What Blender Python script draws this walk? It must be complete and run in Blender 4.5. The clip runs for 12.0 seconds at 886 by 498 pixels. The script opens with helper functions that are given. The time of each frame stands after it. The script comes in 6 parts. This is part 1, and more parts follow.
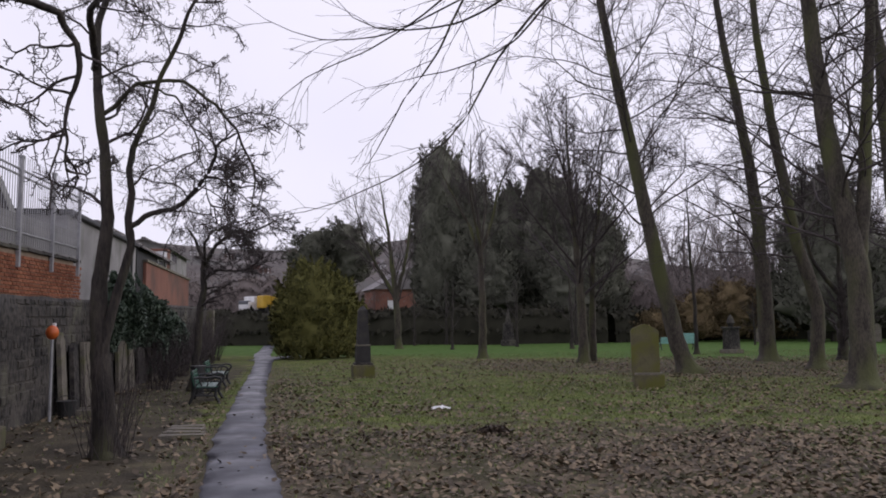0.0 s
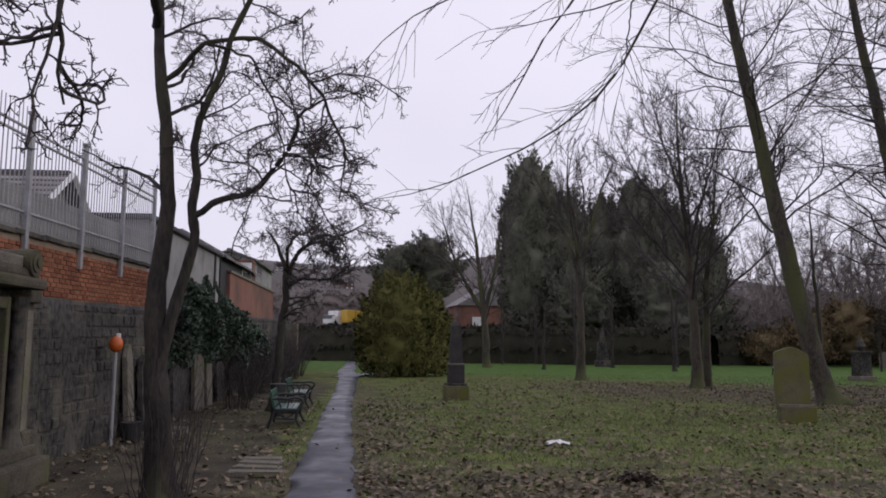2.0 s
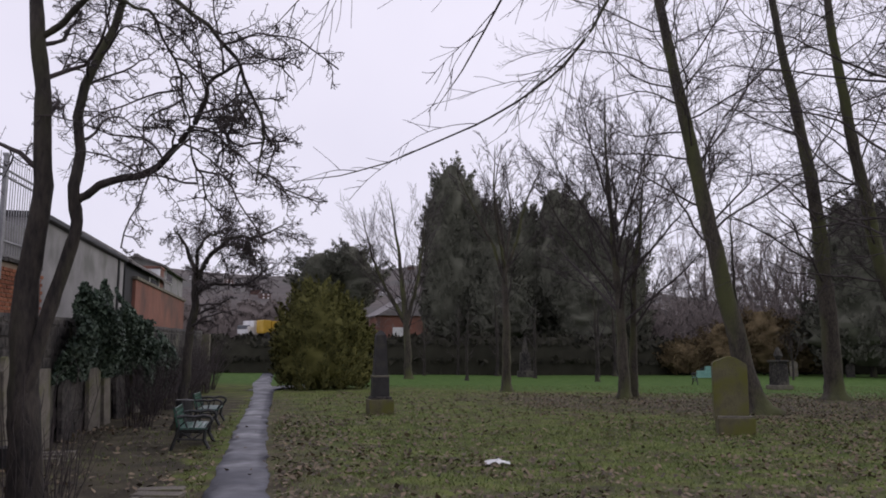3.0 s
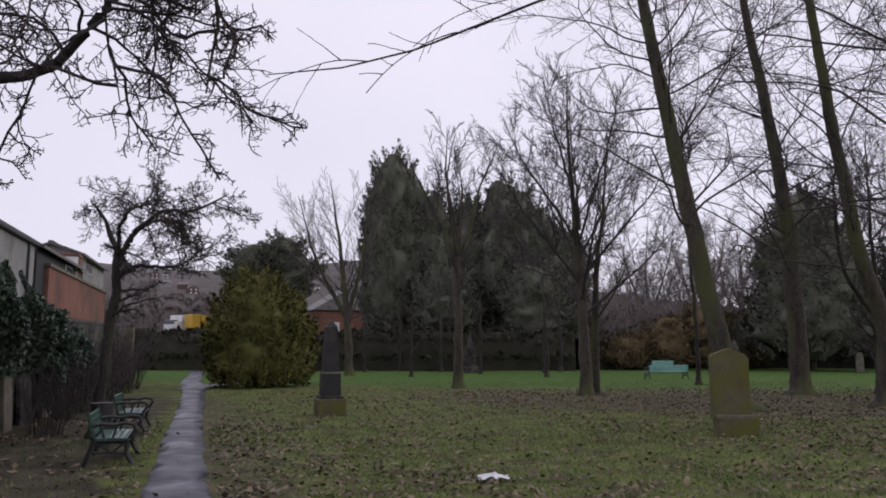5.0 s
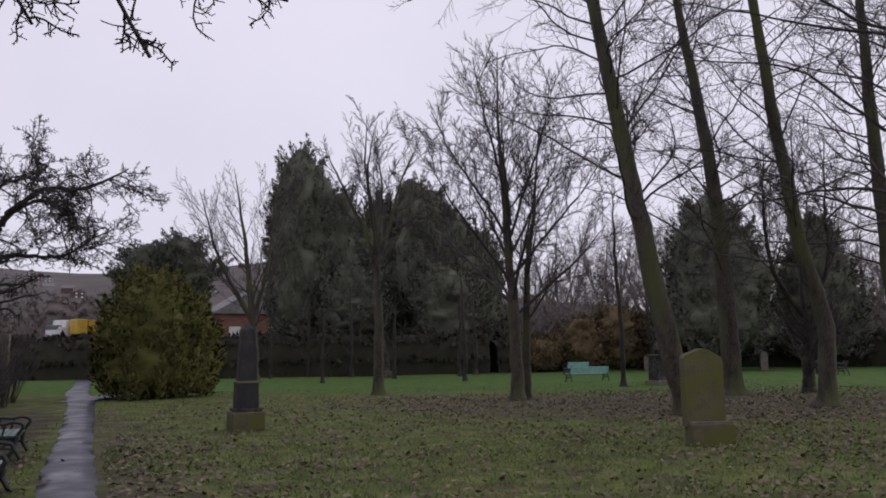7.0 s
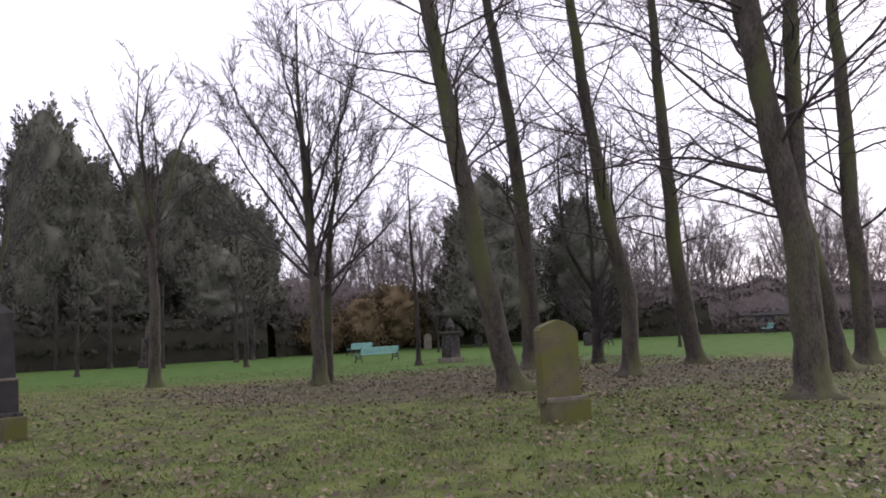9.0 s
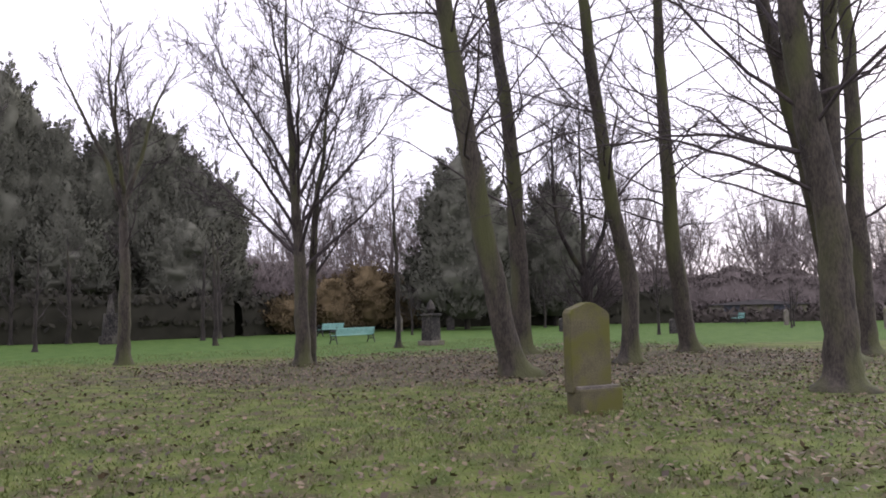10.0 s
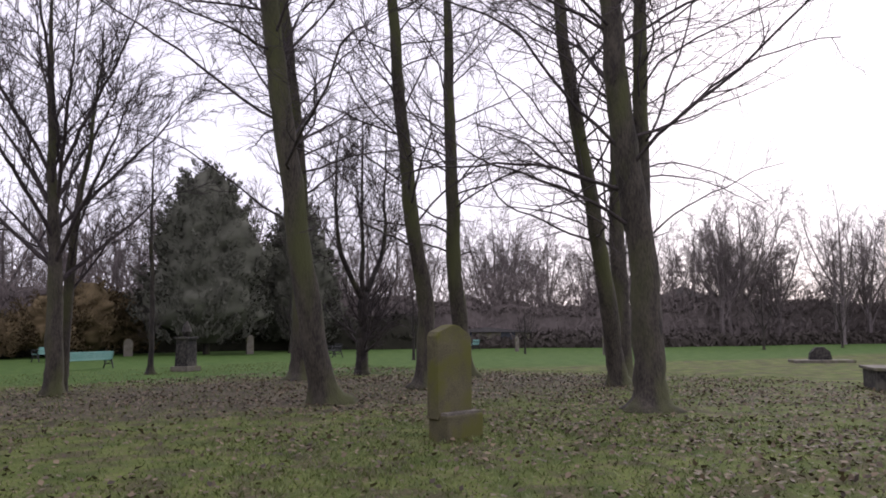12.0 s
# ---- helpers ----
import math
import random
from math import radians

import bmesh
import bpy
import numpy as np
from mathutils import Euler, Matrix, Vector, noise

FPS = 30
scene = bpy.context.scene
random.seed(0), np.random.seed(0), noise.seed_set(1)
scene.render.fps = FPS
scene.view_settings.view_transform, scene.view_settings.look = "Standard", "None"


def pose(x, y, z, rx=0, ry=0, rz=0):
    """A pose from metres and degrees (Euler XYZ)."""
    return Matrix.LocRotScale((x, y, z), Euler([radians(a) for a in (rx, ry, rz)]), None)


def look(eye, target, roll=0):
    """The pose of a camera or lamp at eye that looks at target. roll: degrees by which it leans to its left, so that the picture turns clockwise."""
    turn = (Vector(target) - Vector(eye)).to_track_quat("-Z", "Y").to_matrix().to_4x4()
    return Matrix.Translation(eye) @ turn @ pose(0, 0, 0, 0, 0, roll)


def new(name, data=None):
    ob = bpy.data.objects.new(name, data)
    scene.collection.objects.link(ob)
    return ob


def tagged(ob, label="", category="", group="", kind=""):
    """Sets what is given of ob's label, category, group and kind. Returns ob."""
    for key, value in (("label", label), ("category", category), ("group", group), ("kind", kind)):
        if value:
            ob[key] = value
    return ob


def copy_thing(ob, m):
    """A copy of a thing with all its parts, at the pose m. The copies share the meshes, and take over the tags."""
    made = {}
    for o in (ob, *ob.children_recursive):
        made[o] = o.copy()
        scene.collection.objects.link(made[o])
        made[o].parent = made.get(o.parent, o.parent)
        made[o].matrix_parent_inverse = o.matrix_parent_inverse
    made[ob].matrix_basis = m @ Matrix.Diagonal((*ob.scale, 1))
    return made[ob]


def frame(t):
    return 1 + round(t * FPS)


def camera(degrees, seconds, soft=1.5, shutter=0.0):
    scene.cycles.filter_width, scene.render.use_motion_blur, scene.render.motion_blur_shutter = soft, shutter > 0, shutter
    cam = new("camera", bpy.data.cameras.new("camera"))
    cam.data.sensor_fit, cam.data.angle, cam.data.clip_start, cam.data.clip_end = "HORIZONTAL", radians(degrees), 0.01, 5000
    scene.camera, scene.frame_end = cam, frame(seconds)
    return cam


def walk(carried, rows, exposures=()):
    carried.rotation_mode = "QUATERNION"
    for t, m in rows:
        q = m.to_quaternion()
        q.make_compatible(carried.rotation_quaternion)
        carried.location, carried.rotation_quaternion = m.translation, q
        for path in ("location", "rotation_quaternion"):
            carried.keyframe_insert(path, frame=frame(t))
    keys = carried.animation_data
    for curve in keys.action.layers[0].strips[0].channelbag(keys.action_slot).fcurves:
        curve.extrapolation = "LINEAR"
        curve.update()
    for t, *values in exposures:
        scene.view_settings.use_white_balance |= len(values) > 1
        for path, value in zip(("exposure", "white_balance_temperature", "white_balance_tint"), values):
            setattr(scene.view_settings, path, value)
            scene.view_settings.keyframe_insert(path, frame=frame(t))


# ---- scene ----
LENS = 59.6
cam = camera(LENS, 12.0, soft=1.8)
PATH = [
    (0, (0.715, -0.155, 1.817), (0.705, 1.835, 2.007), -0.7),
    (0.5, (0.538, 0.422, 1.837), (0.286, 2.386, 2.121), 0.1),
    (1, (0.393, 1.006, 1.844), (0.054, 2.954, 2.145), 0.4),
    (1.5, (0.187, 1.653, 1.837), (-0.202, 3.592, 2.138), 0.7),
    (2, (0.053, 2.283, 1.814), (-0.166, 4.257, 2.049), 0.3),
    (2.5, (-0.166, 2.894, 1.815), (-0.298, 4.876, 2.053), 0.4),
    (3, (-0.254, 3.549, 1.804), (-0.265, 5.531, 2.067), 0.1),
    (5, (-0.97, 5.893, 1.74), (-0.807, 7.871, 1.993), -0.1),
    (5.5, (-1.182, 6.517, 1.73), (-1.051, 8.496, 1.992), -0.4),
    (6, (-1.302, 7.016, 1.743), (-1.208, 8.999, 1.985), 0.1),
    (6.5, (-1.496, 7.613, 1.726), (-1.291, 9.587, 1.972), -0.9),
    (7, (-1.55, 8.097, 1.742), (-1.135, 10.036, 2.002), -0.8),
    (7.5, (-1.602, 8.608, 1.684), (-1.074, 10.516, 1.97), -1.6),
    (9.5, (-2.369, 11.214, 1.692), (-1.305, 12.899, 1.865), -1.8),
    (10, (-2.487, 11.989, 1.665), (-1.414, 13.67, 1.817), -1.2),
    (10.5, (-2.658, 12.659, 1.671), (-1.656, 14.381, 1.852), -1.3),
    (11, (-2.816, 13.251, 1.681), (-1.698, 14.897, 1.88), -0.0),
    (11.5, (-3.126, 13.683, 1.656), (-1.774, 15.141, 1.867), -0.1),
    (12, (-3.569, 14.122, 1.629), (-1.976, 15.313, 1.837), -0.4),
]
EXPOSURE = [(0, 0.26, 6500, 10), (0.6, 0.08, 6500, 10), (1.5, 0.09, 6500, 10), (2.5, 0.15, 6500, 10), (5.5, 0.1, 6500, 10), (7.5, -0.02, 6500, 10), (9.5, 1.02, 6500, 13), (10.2, 1.05, 6500, 13), (11, 0.8, 6500, 13), (12, 0.56, 6500, 13)]
walk(cam, [(t, look(e, a, r)) for t, e, a, r in PATH], EXPOSURE)

# ---- world and sun: a pale overcast winter sky ----
SUN_EL, SUN_AZ = radians(22), radians(75)
world = bpy.data.worlds.new("overcast_sky")
scene.world = world
world.use_nodes = True
wn, wl = world.node_tree.nodes, world.node_tree.links
wn.clear()
w_out = wn.new("ShaderNodeOutputWorld")
w_bg = wn.new("ShaderNodeBackground")
w_sky = wn.new("ShaderNodeTexSky")
w_sky.sky_type, w_sky.sun_disc = "NISHITA", False
w_sky.sun_elevation, w_sky.sun_rotation = SUN_EL, SUN_AZ
w_tc = wn.new("ShaderNodeTexCoord")
w_noise = wn.new("ShaderNodeTexNoise")
w_noise.inputs["Scale"].default_value = 1.6
w_noise.inputs["Detail"].default_value = 5
w_ramp = wn.new("ShaderNodeValToRGB")
w_ramp.color_ramp.elements[0].position, w_ramp.color_ramp.elements[0].color = 0.3, (7.3, 6.95, 8.3, 1)
w_ramp.color_ramp.elements[1].position, w_ramp.color_ramp.elements[1].color = 0.75, (8.9, 8.45, 9.8, 1)
w_mix = wn.new("ShaderNodeMix")
w_mix.data_type = "RGBA"
w_mix.inputs["Factor"].default_value = 0.88
w_bg.inputs["Strength"].default_value = 0.1
wl.new(w_tc.outputs["Generated"], w_noise.inputs["Vector"])
wl.new(w_noise.outputs["Fac"], w_ramp.inputs["Fac"])
wl.new(w_sky.outputs["Color"], w_mix.inputs["A"])
wl.new(w_ramp.outputs["Color"], w_mix.inputs["B"])
wl.new(w_mix.outputs["Result"], w_bg.inputs["Color"])
wl.new(w_bg.outputs["Background"], w_out.inputs["Surface"])
sun_data = bpy.data.lights.new("sun", "SUN")
sun_data.energy, sun_data.angle, sun_data.color = 0.6, radians(25), (1.0, 0.96, 0.9)
sun = new("sun", sun_data)
sun.matrix_world = look((0, 0, 60), (-math.sin(SUN_AZ) * 10, -math.cos(SUN_AZ) * 10, 60 - 10 * math.tan(SUN_EL)))


# ---- materials ----
def surface(name, dark, light, scale=3.0, fine=30.0, rough=0.85, bump=0.3, third=None, third_scale=1.0, third_at=0.55, stretch=(1, 1, 1), dist=0.02, vary=0.0, metal=0.0, spread=0.12):
    """Two tones mixed by coarse and fine noise, a third tone in patches, and fine relief."""
    m = bpy.data.materials.new(name)
    m.use_nodes = True
    n, l = m.node_tree.nodes, m.node_tree.links
    bsdf = n["Principled BSDF"]
    bsdf.inputs["Roughness"].default_value = rough
    bsdf.inputs["Metallic"].default_value = metal
    geo = n.new("ShaderNodeTexCoord")
    mapping = n.new("ShaderNodeMapping")
    mapping.inputs["Scale"].default_value = stretch
    l.new(geo.outputs["Object"], mapping.inputs["Vector"])

    def noise_node(s, detail=4.0):
        t = n.new("ShaderNodeTexNoise")
        t.inputs["Scale"].default_value, t.inputs["Detail"].default_value = s, detail
        l.new(mapping.outputs["Vector"], t.inputs["Vector"])
        return t
    coarse, grain = noise_node(scale), noise_node(fine, 3.0)
    add = n.new("ShaderNodeMath")
    add.operation = "MULTIPLY_ADD"
    add.inputs[1].default_value = 0.5
    half = n.new("ShaderNodeMath")
    half.operation = "MULTIPLY"
    half.inputs[1].default_value = 0.5
    l.new(grain.outputs["Fac"], half.inputs[0])
    l.new(coarse.outputs["Fac"], add.inputs[0])
    l.new(half.outputs[0], add.inputs[2])
    ramp = n.new("ShaderNodeValToRGB")
    ramp.color_ramp.elements[0].position, ramp.color_ramp.elements[0].color = 0.5 - spread, (*dark, 1)
    ramp.color_ramp.elements[1].position, ramp.color_ramp.elements[1].color = 0.5 + spread, (*light, 1)
    l.new(add.outputs[0], ramp.inputs["Fac"])
    colour = ramp.outputs["Color"]
    if third:
        patch = noise_node(third_scale, 6.0)
        pr = n.new("ShaderNodeValToRGB")
        pr.color_ramp.elements[0].position, pr.color_ramp.elements[1].position = third_at - 0.06, third_at + 0.1
        l.new(patch.outputs["Fac"], pr.inputs["Fac"])
        mix = n.new("ShaderNodeMix")
        mix.data_type = "RGBA"
        mix.inputs["B"].default_value = (*third, 1)
        l.new(pr.outputs["Color"], mix.inputs["Factor"])
        l.new(colour, mix.inputs["A"])
        colour = mix.outputs["Result"]
    if vary:
        info = n.new("ShaderNodeObjectInfo")
        hsv = n.new("ShaderNodeHueSaturation")
        mr = n.new("ShaderNodeMapRange")
        mr.inputs["To Min"].default_value, mr.inputs["To Max"].default_value = 1 - vary, 1 + vary
        l.new(info.outputs["Random"], mr.inputs["Value"])
        l.new(mr.outputs["Result"], hsv.inputs["Value"])
        l.new(colour, hsv.inputs["Color"])
        colour = hsv.outputs["Color"]
    l.new(colour, bsdf.inputs["Base Color"])
    if bump:
        b = n.new("ShaderNodeBump")
        b.inputs["Strength"].default_value, b.inputs["Distance"].default_value = bump, dist
        l.new(add.outputs[0], b.inputs["Height"])
        l.new(b.outputs["Normal"], bsdf.inputs["Normal"])
    return m


def leafy(name, dark, light, rough=0.6):
    """Foliage whose tone varies from leaf to leaf."""
    m = bpy.data.materials.new(name)
    m.use_nodes = True
    n, l = m.node_tree.nodes, m.node_tree.links
    bsdf = n["Principled BSDF"]
    bsdf.inputs["Roughness"].default_value = rough
    bsdf.inputs["Specular IOR Level"].default_value = 0.5 if rough < 0.7 else 0.15
    geo = n.new("ShaderNodeNewGeometry")
    ramp = n.new("ShaderNodeValToRGB")
    ramp.color_ramp.elements[0].color, ramp.color_ramp.elements[1].color = (*dark, 1), (*light, 1)
    l.new(geo.outputs["Random Per Island"], ramp.inputs["Fac"])
    tc = n.new("ShaderNodeTexCoord")
    t = n.new("ShaderNodeTexNoise")
    t.inputs["Scale"].default_value = 0.9
    l.new(tc.outputs["Object"], t.inputs["Vector"])
    mr = n.new("ShaderNodeMapRange")
    mr.inputs["From Min"].default_value, mr.inputs["From Max"].default_value = 0.3, 0.7
    mr.inputs["To Min"].default_value, mr.inputs["To Max"].default_value = 0.78, 1.2
    l.new(t.outputs["Fac"], mr.inputs["Value"])
    hsv = n.new("ShaderNodeHueSaturation")
    l.new(ramp.outputs["Color"], hsv.inputs["Color"])
    l.new(mr.outputs["Result"], hsv.inputs["Value"])
    l.new(hsv.outputs["Color"], bsdf.inputs["Base Color"])
    return m


BARK_MOSS = surface("mossy_bark", (0.026, 0.022, 0.018), (0.088, 0.076, 0.058), 4.5, 26, 0.95, 1.0, (0.08, 0.086, 0.034), 1.0, 0.51, (1, 1, 0.35), 0.04)
BARK_DARK = surface("dark_bark", (0.012, 0.0105, 0.01), (0.055, 0.045, 0.037), 5, 28, 0.9, 1.0, (0.06, 0.06, 0.03), 1.6, 0.56, (1, 1, 0.3), 0.035)
BARK_TWIG = surface("twig_bark", (0.028, 0.023, 0.024), (0.075, 0.06, 0.058), 3, 20, 0.9, 0.0)
# bark of the far trees, paled so its colour carries the distance haze
BARK_HAZED = surface("hazed_far_bark", (0.125, 0.106, 0.103), (0.21, 0.178, 0.172), 2, 10, 0.9, 0.0)
STONE_MOSS = surface("mossy_sandstone", (0.04, 0.034, 0.026), (0.125, 0.105, 0.075), 3, 40, 0.9, 0.6, (0.088, 0.09, 0.04), 2.2, 0.54)
STONE_PALE = surface("pale_stone", (0.095, 0.086, 0.072), (0.23, 0.205, 0.165), 3, 40, 0.9, 0.4, (0.12, 0.12, 0.06), 2.0, 0.55)
STONE_DARK = surface("sooty_stone", (0.012, 0.011, 0.011), (0.085, 0.076, 0.066), 1.1, 9, 0.9, 0.8, (0.12, 0.115, 0.085), 1.2, 0.6, (1, 1, 0.9), 0.04, spread=0.1)
STONE_HEAD = surface("algae_headstone", (0.075, 0.068, 0.038), (0.145, 0.13, 0.066), 4, 45, 0.9, 0.4, (0.105, 0.105, 0.02), 2.0, 0.52)
GRANITE = surface("dark_granite", (0.012, 0.011, 0.011), (0.034, 0.031, 0.03), 5, 90, 0.7, 0.2, (0.05, 0.045, 0.03), 2.4, 0.6)
PLAQUE = surface("slate_plaque", (0.07, 0.07, 0.08), (0.13, 0.13, 0.145), 3, 60, 0.6, 0.1)
BRICK = surface("red_brick", (0.25, 0.075, 0.035), (0.42, 0.16, 0.08), 2.0, 40, 0.9, 0.3, (0.16, 0.06, 0.04), 0.8, 0.6, vary=0.25)
BRICK_ISLES = leafy("brick_courses", (0.17, 0.06, 0.036), (0.34, 0.14, 0.08), 0.9)
MORTAR = surface("mortar", (0.2, 0.15, 0.11), (0.32, 0.25, 0.19), 3, 50, 0.95, 0.3)
RENDER = surface("grey_render", (0.22, 0.213, 0.213), (0.34, 0.33, 0.325), 0.8, 30, 0.95, 0.2, (0.18, 0.18, 0.168), 0.7, 0.57)
ROOF = surface("roof_tile", (0.1, 0.092, 0.092), (0.19, 0.175, 0.17), 1.5, 20, 0.8, 0.3, vary=0.3)
# paler tile, laid in every second roof course
ROOF_PALE = surface("pale_roof_tile", (0.3, 0.28, 0.28), (0.46, 0.44, 0.43), 1.5, 20, 0.7, 0.3, vary=0.2)
GALV = surface("galvanised_steel", (0.26, 0.26, 0.27), (0.4, 0.4, 0.41), 6, 60, 0.5, 0.05, metal=0.2)
GALV_PALE = surface("pale_steel", (0.4, 0.4, 0.41), (0.6, 0.6, 0.6), 6, 60, 0.5, 0.05)
WHITE = surface("white_paint", (0.6, 0.6, 0.6), (0.8, 0.8, 0.79), 2, 30, 0.6, 0.05)
BLACK = surface("black_paint", (0.012, 0.013, 0.014), (0.03, 0.03, 0.03), 4, 50, 0.5, 0.1)
GREEN = surface("green_paint", (0.008, 0.06, 0.038), (0.02, 0.11, 0.07), 4, 50, 0.28, 0.1, (0.075, 0.11, 0.085), 6, 0.68)
GREEN_PALE = surface("faded_green_paint", (0.17, 0.4, 0.35), (0.28, 0.52, 0.47), 3, 40, 0.5, 0.1)
ORANGE = surface("orange_plastic", (0.42, 0.08, 0.015), (0.62, 0.14, 0.025), 5, 50, 0.4, 0.05)
GLASS_DARK = surface("window_glass", (0.05, 0.055, 0.065), (0.1, 0.11, 0.13), 1, 10, 0.1, 0.0)
# wet path; the blue in its colour stands in for reflected sky
TARMAC = surface("wet_sky_tinted_tarmac", (0.026, 0.027, 0.036), (0.06, 0.062, 0.08), 2.2, 60, 0.42, 0.08, (0.092, 0.095, 0.118), 1.7, 0.58, dist=0.012)
TARMAC.node_tree.nodes["Principled BSDF"].inputs["Specular IOR Level"].default_value = 0.35


def puddled(m, scale, dry, wet):
    """Standing water in patches: the surface turns glossy where a slow noise is high."""
    n, l = m.node_tree.nodes, m.node_tree.links
    tc, t, r = n.new("ShaderNodeTexCoord"), n.new("ShaderNodeTexNoise"), n.new("ShaderNodeMapRange")
    t.inputs["Scale"].default_value, t.inputs["Detail"].default_value = scale, 5.0
    r.inputs["From Min"].default_value, r.inputs["From Max"].default_value = 0.4, 0.66
    r.inputs["To Min"].default_value, r.inputs["To Max"].default_value = dry, wet
    l.new(tc.outputs["Object"], t.inputs["Vector"])
    l.new(t.outputs["Fac"], r.inputs["Value"])
    l.new(r.outputs["Result"], n["Principled BSDF"].inputs["Roughness"])


puddled(TARMAC, 1.1, 0.55, 0.3)
CYPRESS = leafy("cypress_foliage", (0.095, 0.1, 0.076), (0.15, 0.15, 0.116), 0.95)
GOLDEN = leafy("golden_conifer", (0.05, 0.056, 0.02), (0.17, 0.162, 0.05), 0.85)
IVY = leafy("ivy_leaf", (0.03, 0.052, 0.036), (0.095, 0.135, 0.09), 0.6)
BRICK_DULL = surface("weathered_brick", (0.17, 0.075, 0.055), (0.27, 0.125, 0.09), 1.2, 30, 0.95, 0.3, (0.13, 0.075, 0.06), 0.6, 0.55)
HEDGE = leafy("hedge_leaf", (0.02, 0.02, 0.015), (0.05, 0.048, 0.034), 0.9)
RUSSET = leafy("russet_leaf", (0.11, 0.086, 0.05), (0.19, 0.143, 0.075), 0.95)
LITTER_LEAF = leafy("fallen_leaf", (0.042, 0.03, 0.019), (0.225, 0.168, 0.102), 0.66)
HUMUS_LEAF = leafy("sodden_leaf", (0.025, 0.018, 0.013), (0.09, 0.065, 0.045), 0.5)
GRASS = leafy("grass_blade", (0.09, 0.124, 0.03), (0.195, 0.228, 0.072), 0.6)
HILL = surface("far_hillside", (0.05, 0.04, 0.038), (0.115, 0.096, 0.088), 0.04, 0.25, 1.0, 0.0, (0.065, 0.062, 0.056), 0.025, 0.55, spread=0.16)
FAR_PALE = surface("pale_far_render", (0.2, 0.19, 0.18), (0.3, 0.29, 0.28), 1.0, 10, 0.9, 0.0)
# brick of far houses, its colour dulled to stand in for distance haze
FAR_BRICK = surface("dulled_far_brick", (0.08, 0.05, 0.043), (0.14, 0.08, 0.065), 1.0, 10, 0.9, 0.0)
SCRUB = leafy("bare_scrub", (0.13, 0.11, 0.102), (0.2, 0.172, 0.158), 0.95)
THICKET = leafy("brown_hedge", (0.062, 0.053, 0.046), (0.085, 0.073, 0.063), 0.95)
YELLOW = surface("yellow_paint", (0.45, 0.27, 0.02), (0.6, 0.38, 0.04), 2, 20, 0.5, 0.0)


def ground_material():
    m = bpy.data.materials.new("churchyard_turf")
    m.use_nodes = True
    n, l = m.node_tree.nodes, m.node_tree.links
    bsdf = n["Principled BSDF"]
    bsdf.inputs["Roughness"].default_value = 0.95
    bsdf.inputs["Specular IOR Level"].default_value = 0.15
    tc = n.new("ShaderNodeTexCoord")

    def nz(s, d=5.0):
        t = n.new("ShaderNodeTexNoise")
        t.inputs["Scale"].default_value, t.inputs["Detail"].default_value = s, d
        l.new(tc.outputs["Object"], t.inputs["Vector"])
        return t.outputs["Fac"]

    def ramp(sock, a, ca, b, cb):
        r = n.new("ShaderNodeValToRGB")
        r.color_ramp.elements[0].position, r.color_ramp.elements[0].color = a, (*ca, 1)
        r.color_ramp.elements[1].position, r.color_ramp.elements[1].color = b, (*cb, 1)
        l.new(sock, r.inputs["Fac"])
        return r.outputs["Color"]

    def mixed(f, a, b):
        x = n.new("ShaderNodeMix")
        x.data_type = "RGBA"
        l.new(f, x.inputs["Factor"])
        l.new(a, x.inputs["A"])
        l.new(b, x.inputs["B"])
        return x.outputs["Result"]

    def math2(op, a, b):
        x = n.new("ShaderNodeMath")
        x.operation = op
        x.use_clamp = False
        for i, v in enumerate((a, b)):
            if isinstance(v, (int, float)):
                x.inputs[i].default_value = v
            else:
                l.new(v, x.inputs[i])
        return x.outputs[0]

    def smooth(v, a, b):
        x = n.new("ShaderNodeMapRange")
        x.interpolation_type = "SMOOTHSTEP"
        x.inputs["From Min"].default_value, x.inputs["From Max"].default_value = a, b
        l.new(v, x.inputs["Value"])
        return x.outputs["Result"]
    sep = n.new("ShaderNodeSeparateXYZ")
    l.new(tc.outputs["Object"], sep.inputs[0])
    X, Y = sep.outputs["X"], sep.outputs["Y"]
    big, mid, fine = nz(0.25), nz(1.5, 7.0), nz(22.0, 3.0)
    turf = mixed(fine, ramp(mid, 0.35, (0.052, 0.08, 0.018), 0.65, (0.118, 0.156, 0.034)), ramp(mid, 0.36, (0.088, 0.116, 0.03), 0.66, (0.182, 0.208, 0.062)))
    worn = nz(1.3, 6.0)
    turf = mixed(math2("MULTIPLY", smooth(worn, 0.49, 0.6), 0.68), turf, ramp(fine, 0.35, (0.05, 0.04, 0.028), 0.65, (0.125, 0.095, 0.066)))
    lawn = mixed(fine, ramp(mid, 0.35, (0.045, 0.098, 0.02), 0.65, (0.08, 0.142, 0.032)), ramp(mid, 0.4, (0.065, 0.122, 0.026), 0.7, (0.108, 0.168, 0.042)))
    soil = mixed(fine, ramp(mid, 0.35, (0.055, 0.045, 0.035), 0.65, (0.108, 0.088, 0.067)), ramp(mid, 0.4, (0.078, 0.065, 0.048), 0.7, (0.148, 0.122, 0.092)))
    fleck = n.new("ShaderNodeTexVoronoi")
    fleck.inputs["Scale"].default_value = 15.0
    l.new(tc.outputs["Object"], fleck.inputs["Vector"])
    lobe = smooth(math2("ADD", fleck.outputs["Distance"], math2("MULTIPLY", math2("SUBTRACT", mid, 0.5), -0.9)), 0.34, 0.2)
    tint = n.new("ShaderNodeValToRGB")
    tint.color_ramp.elements[0].color, tint.color_ramp.elements[1].color = (0.05, 0.037, 0.026, 1), (0.26, 0.2, 0.14, 1)
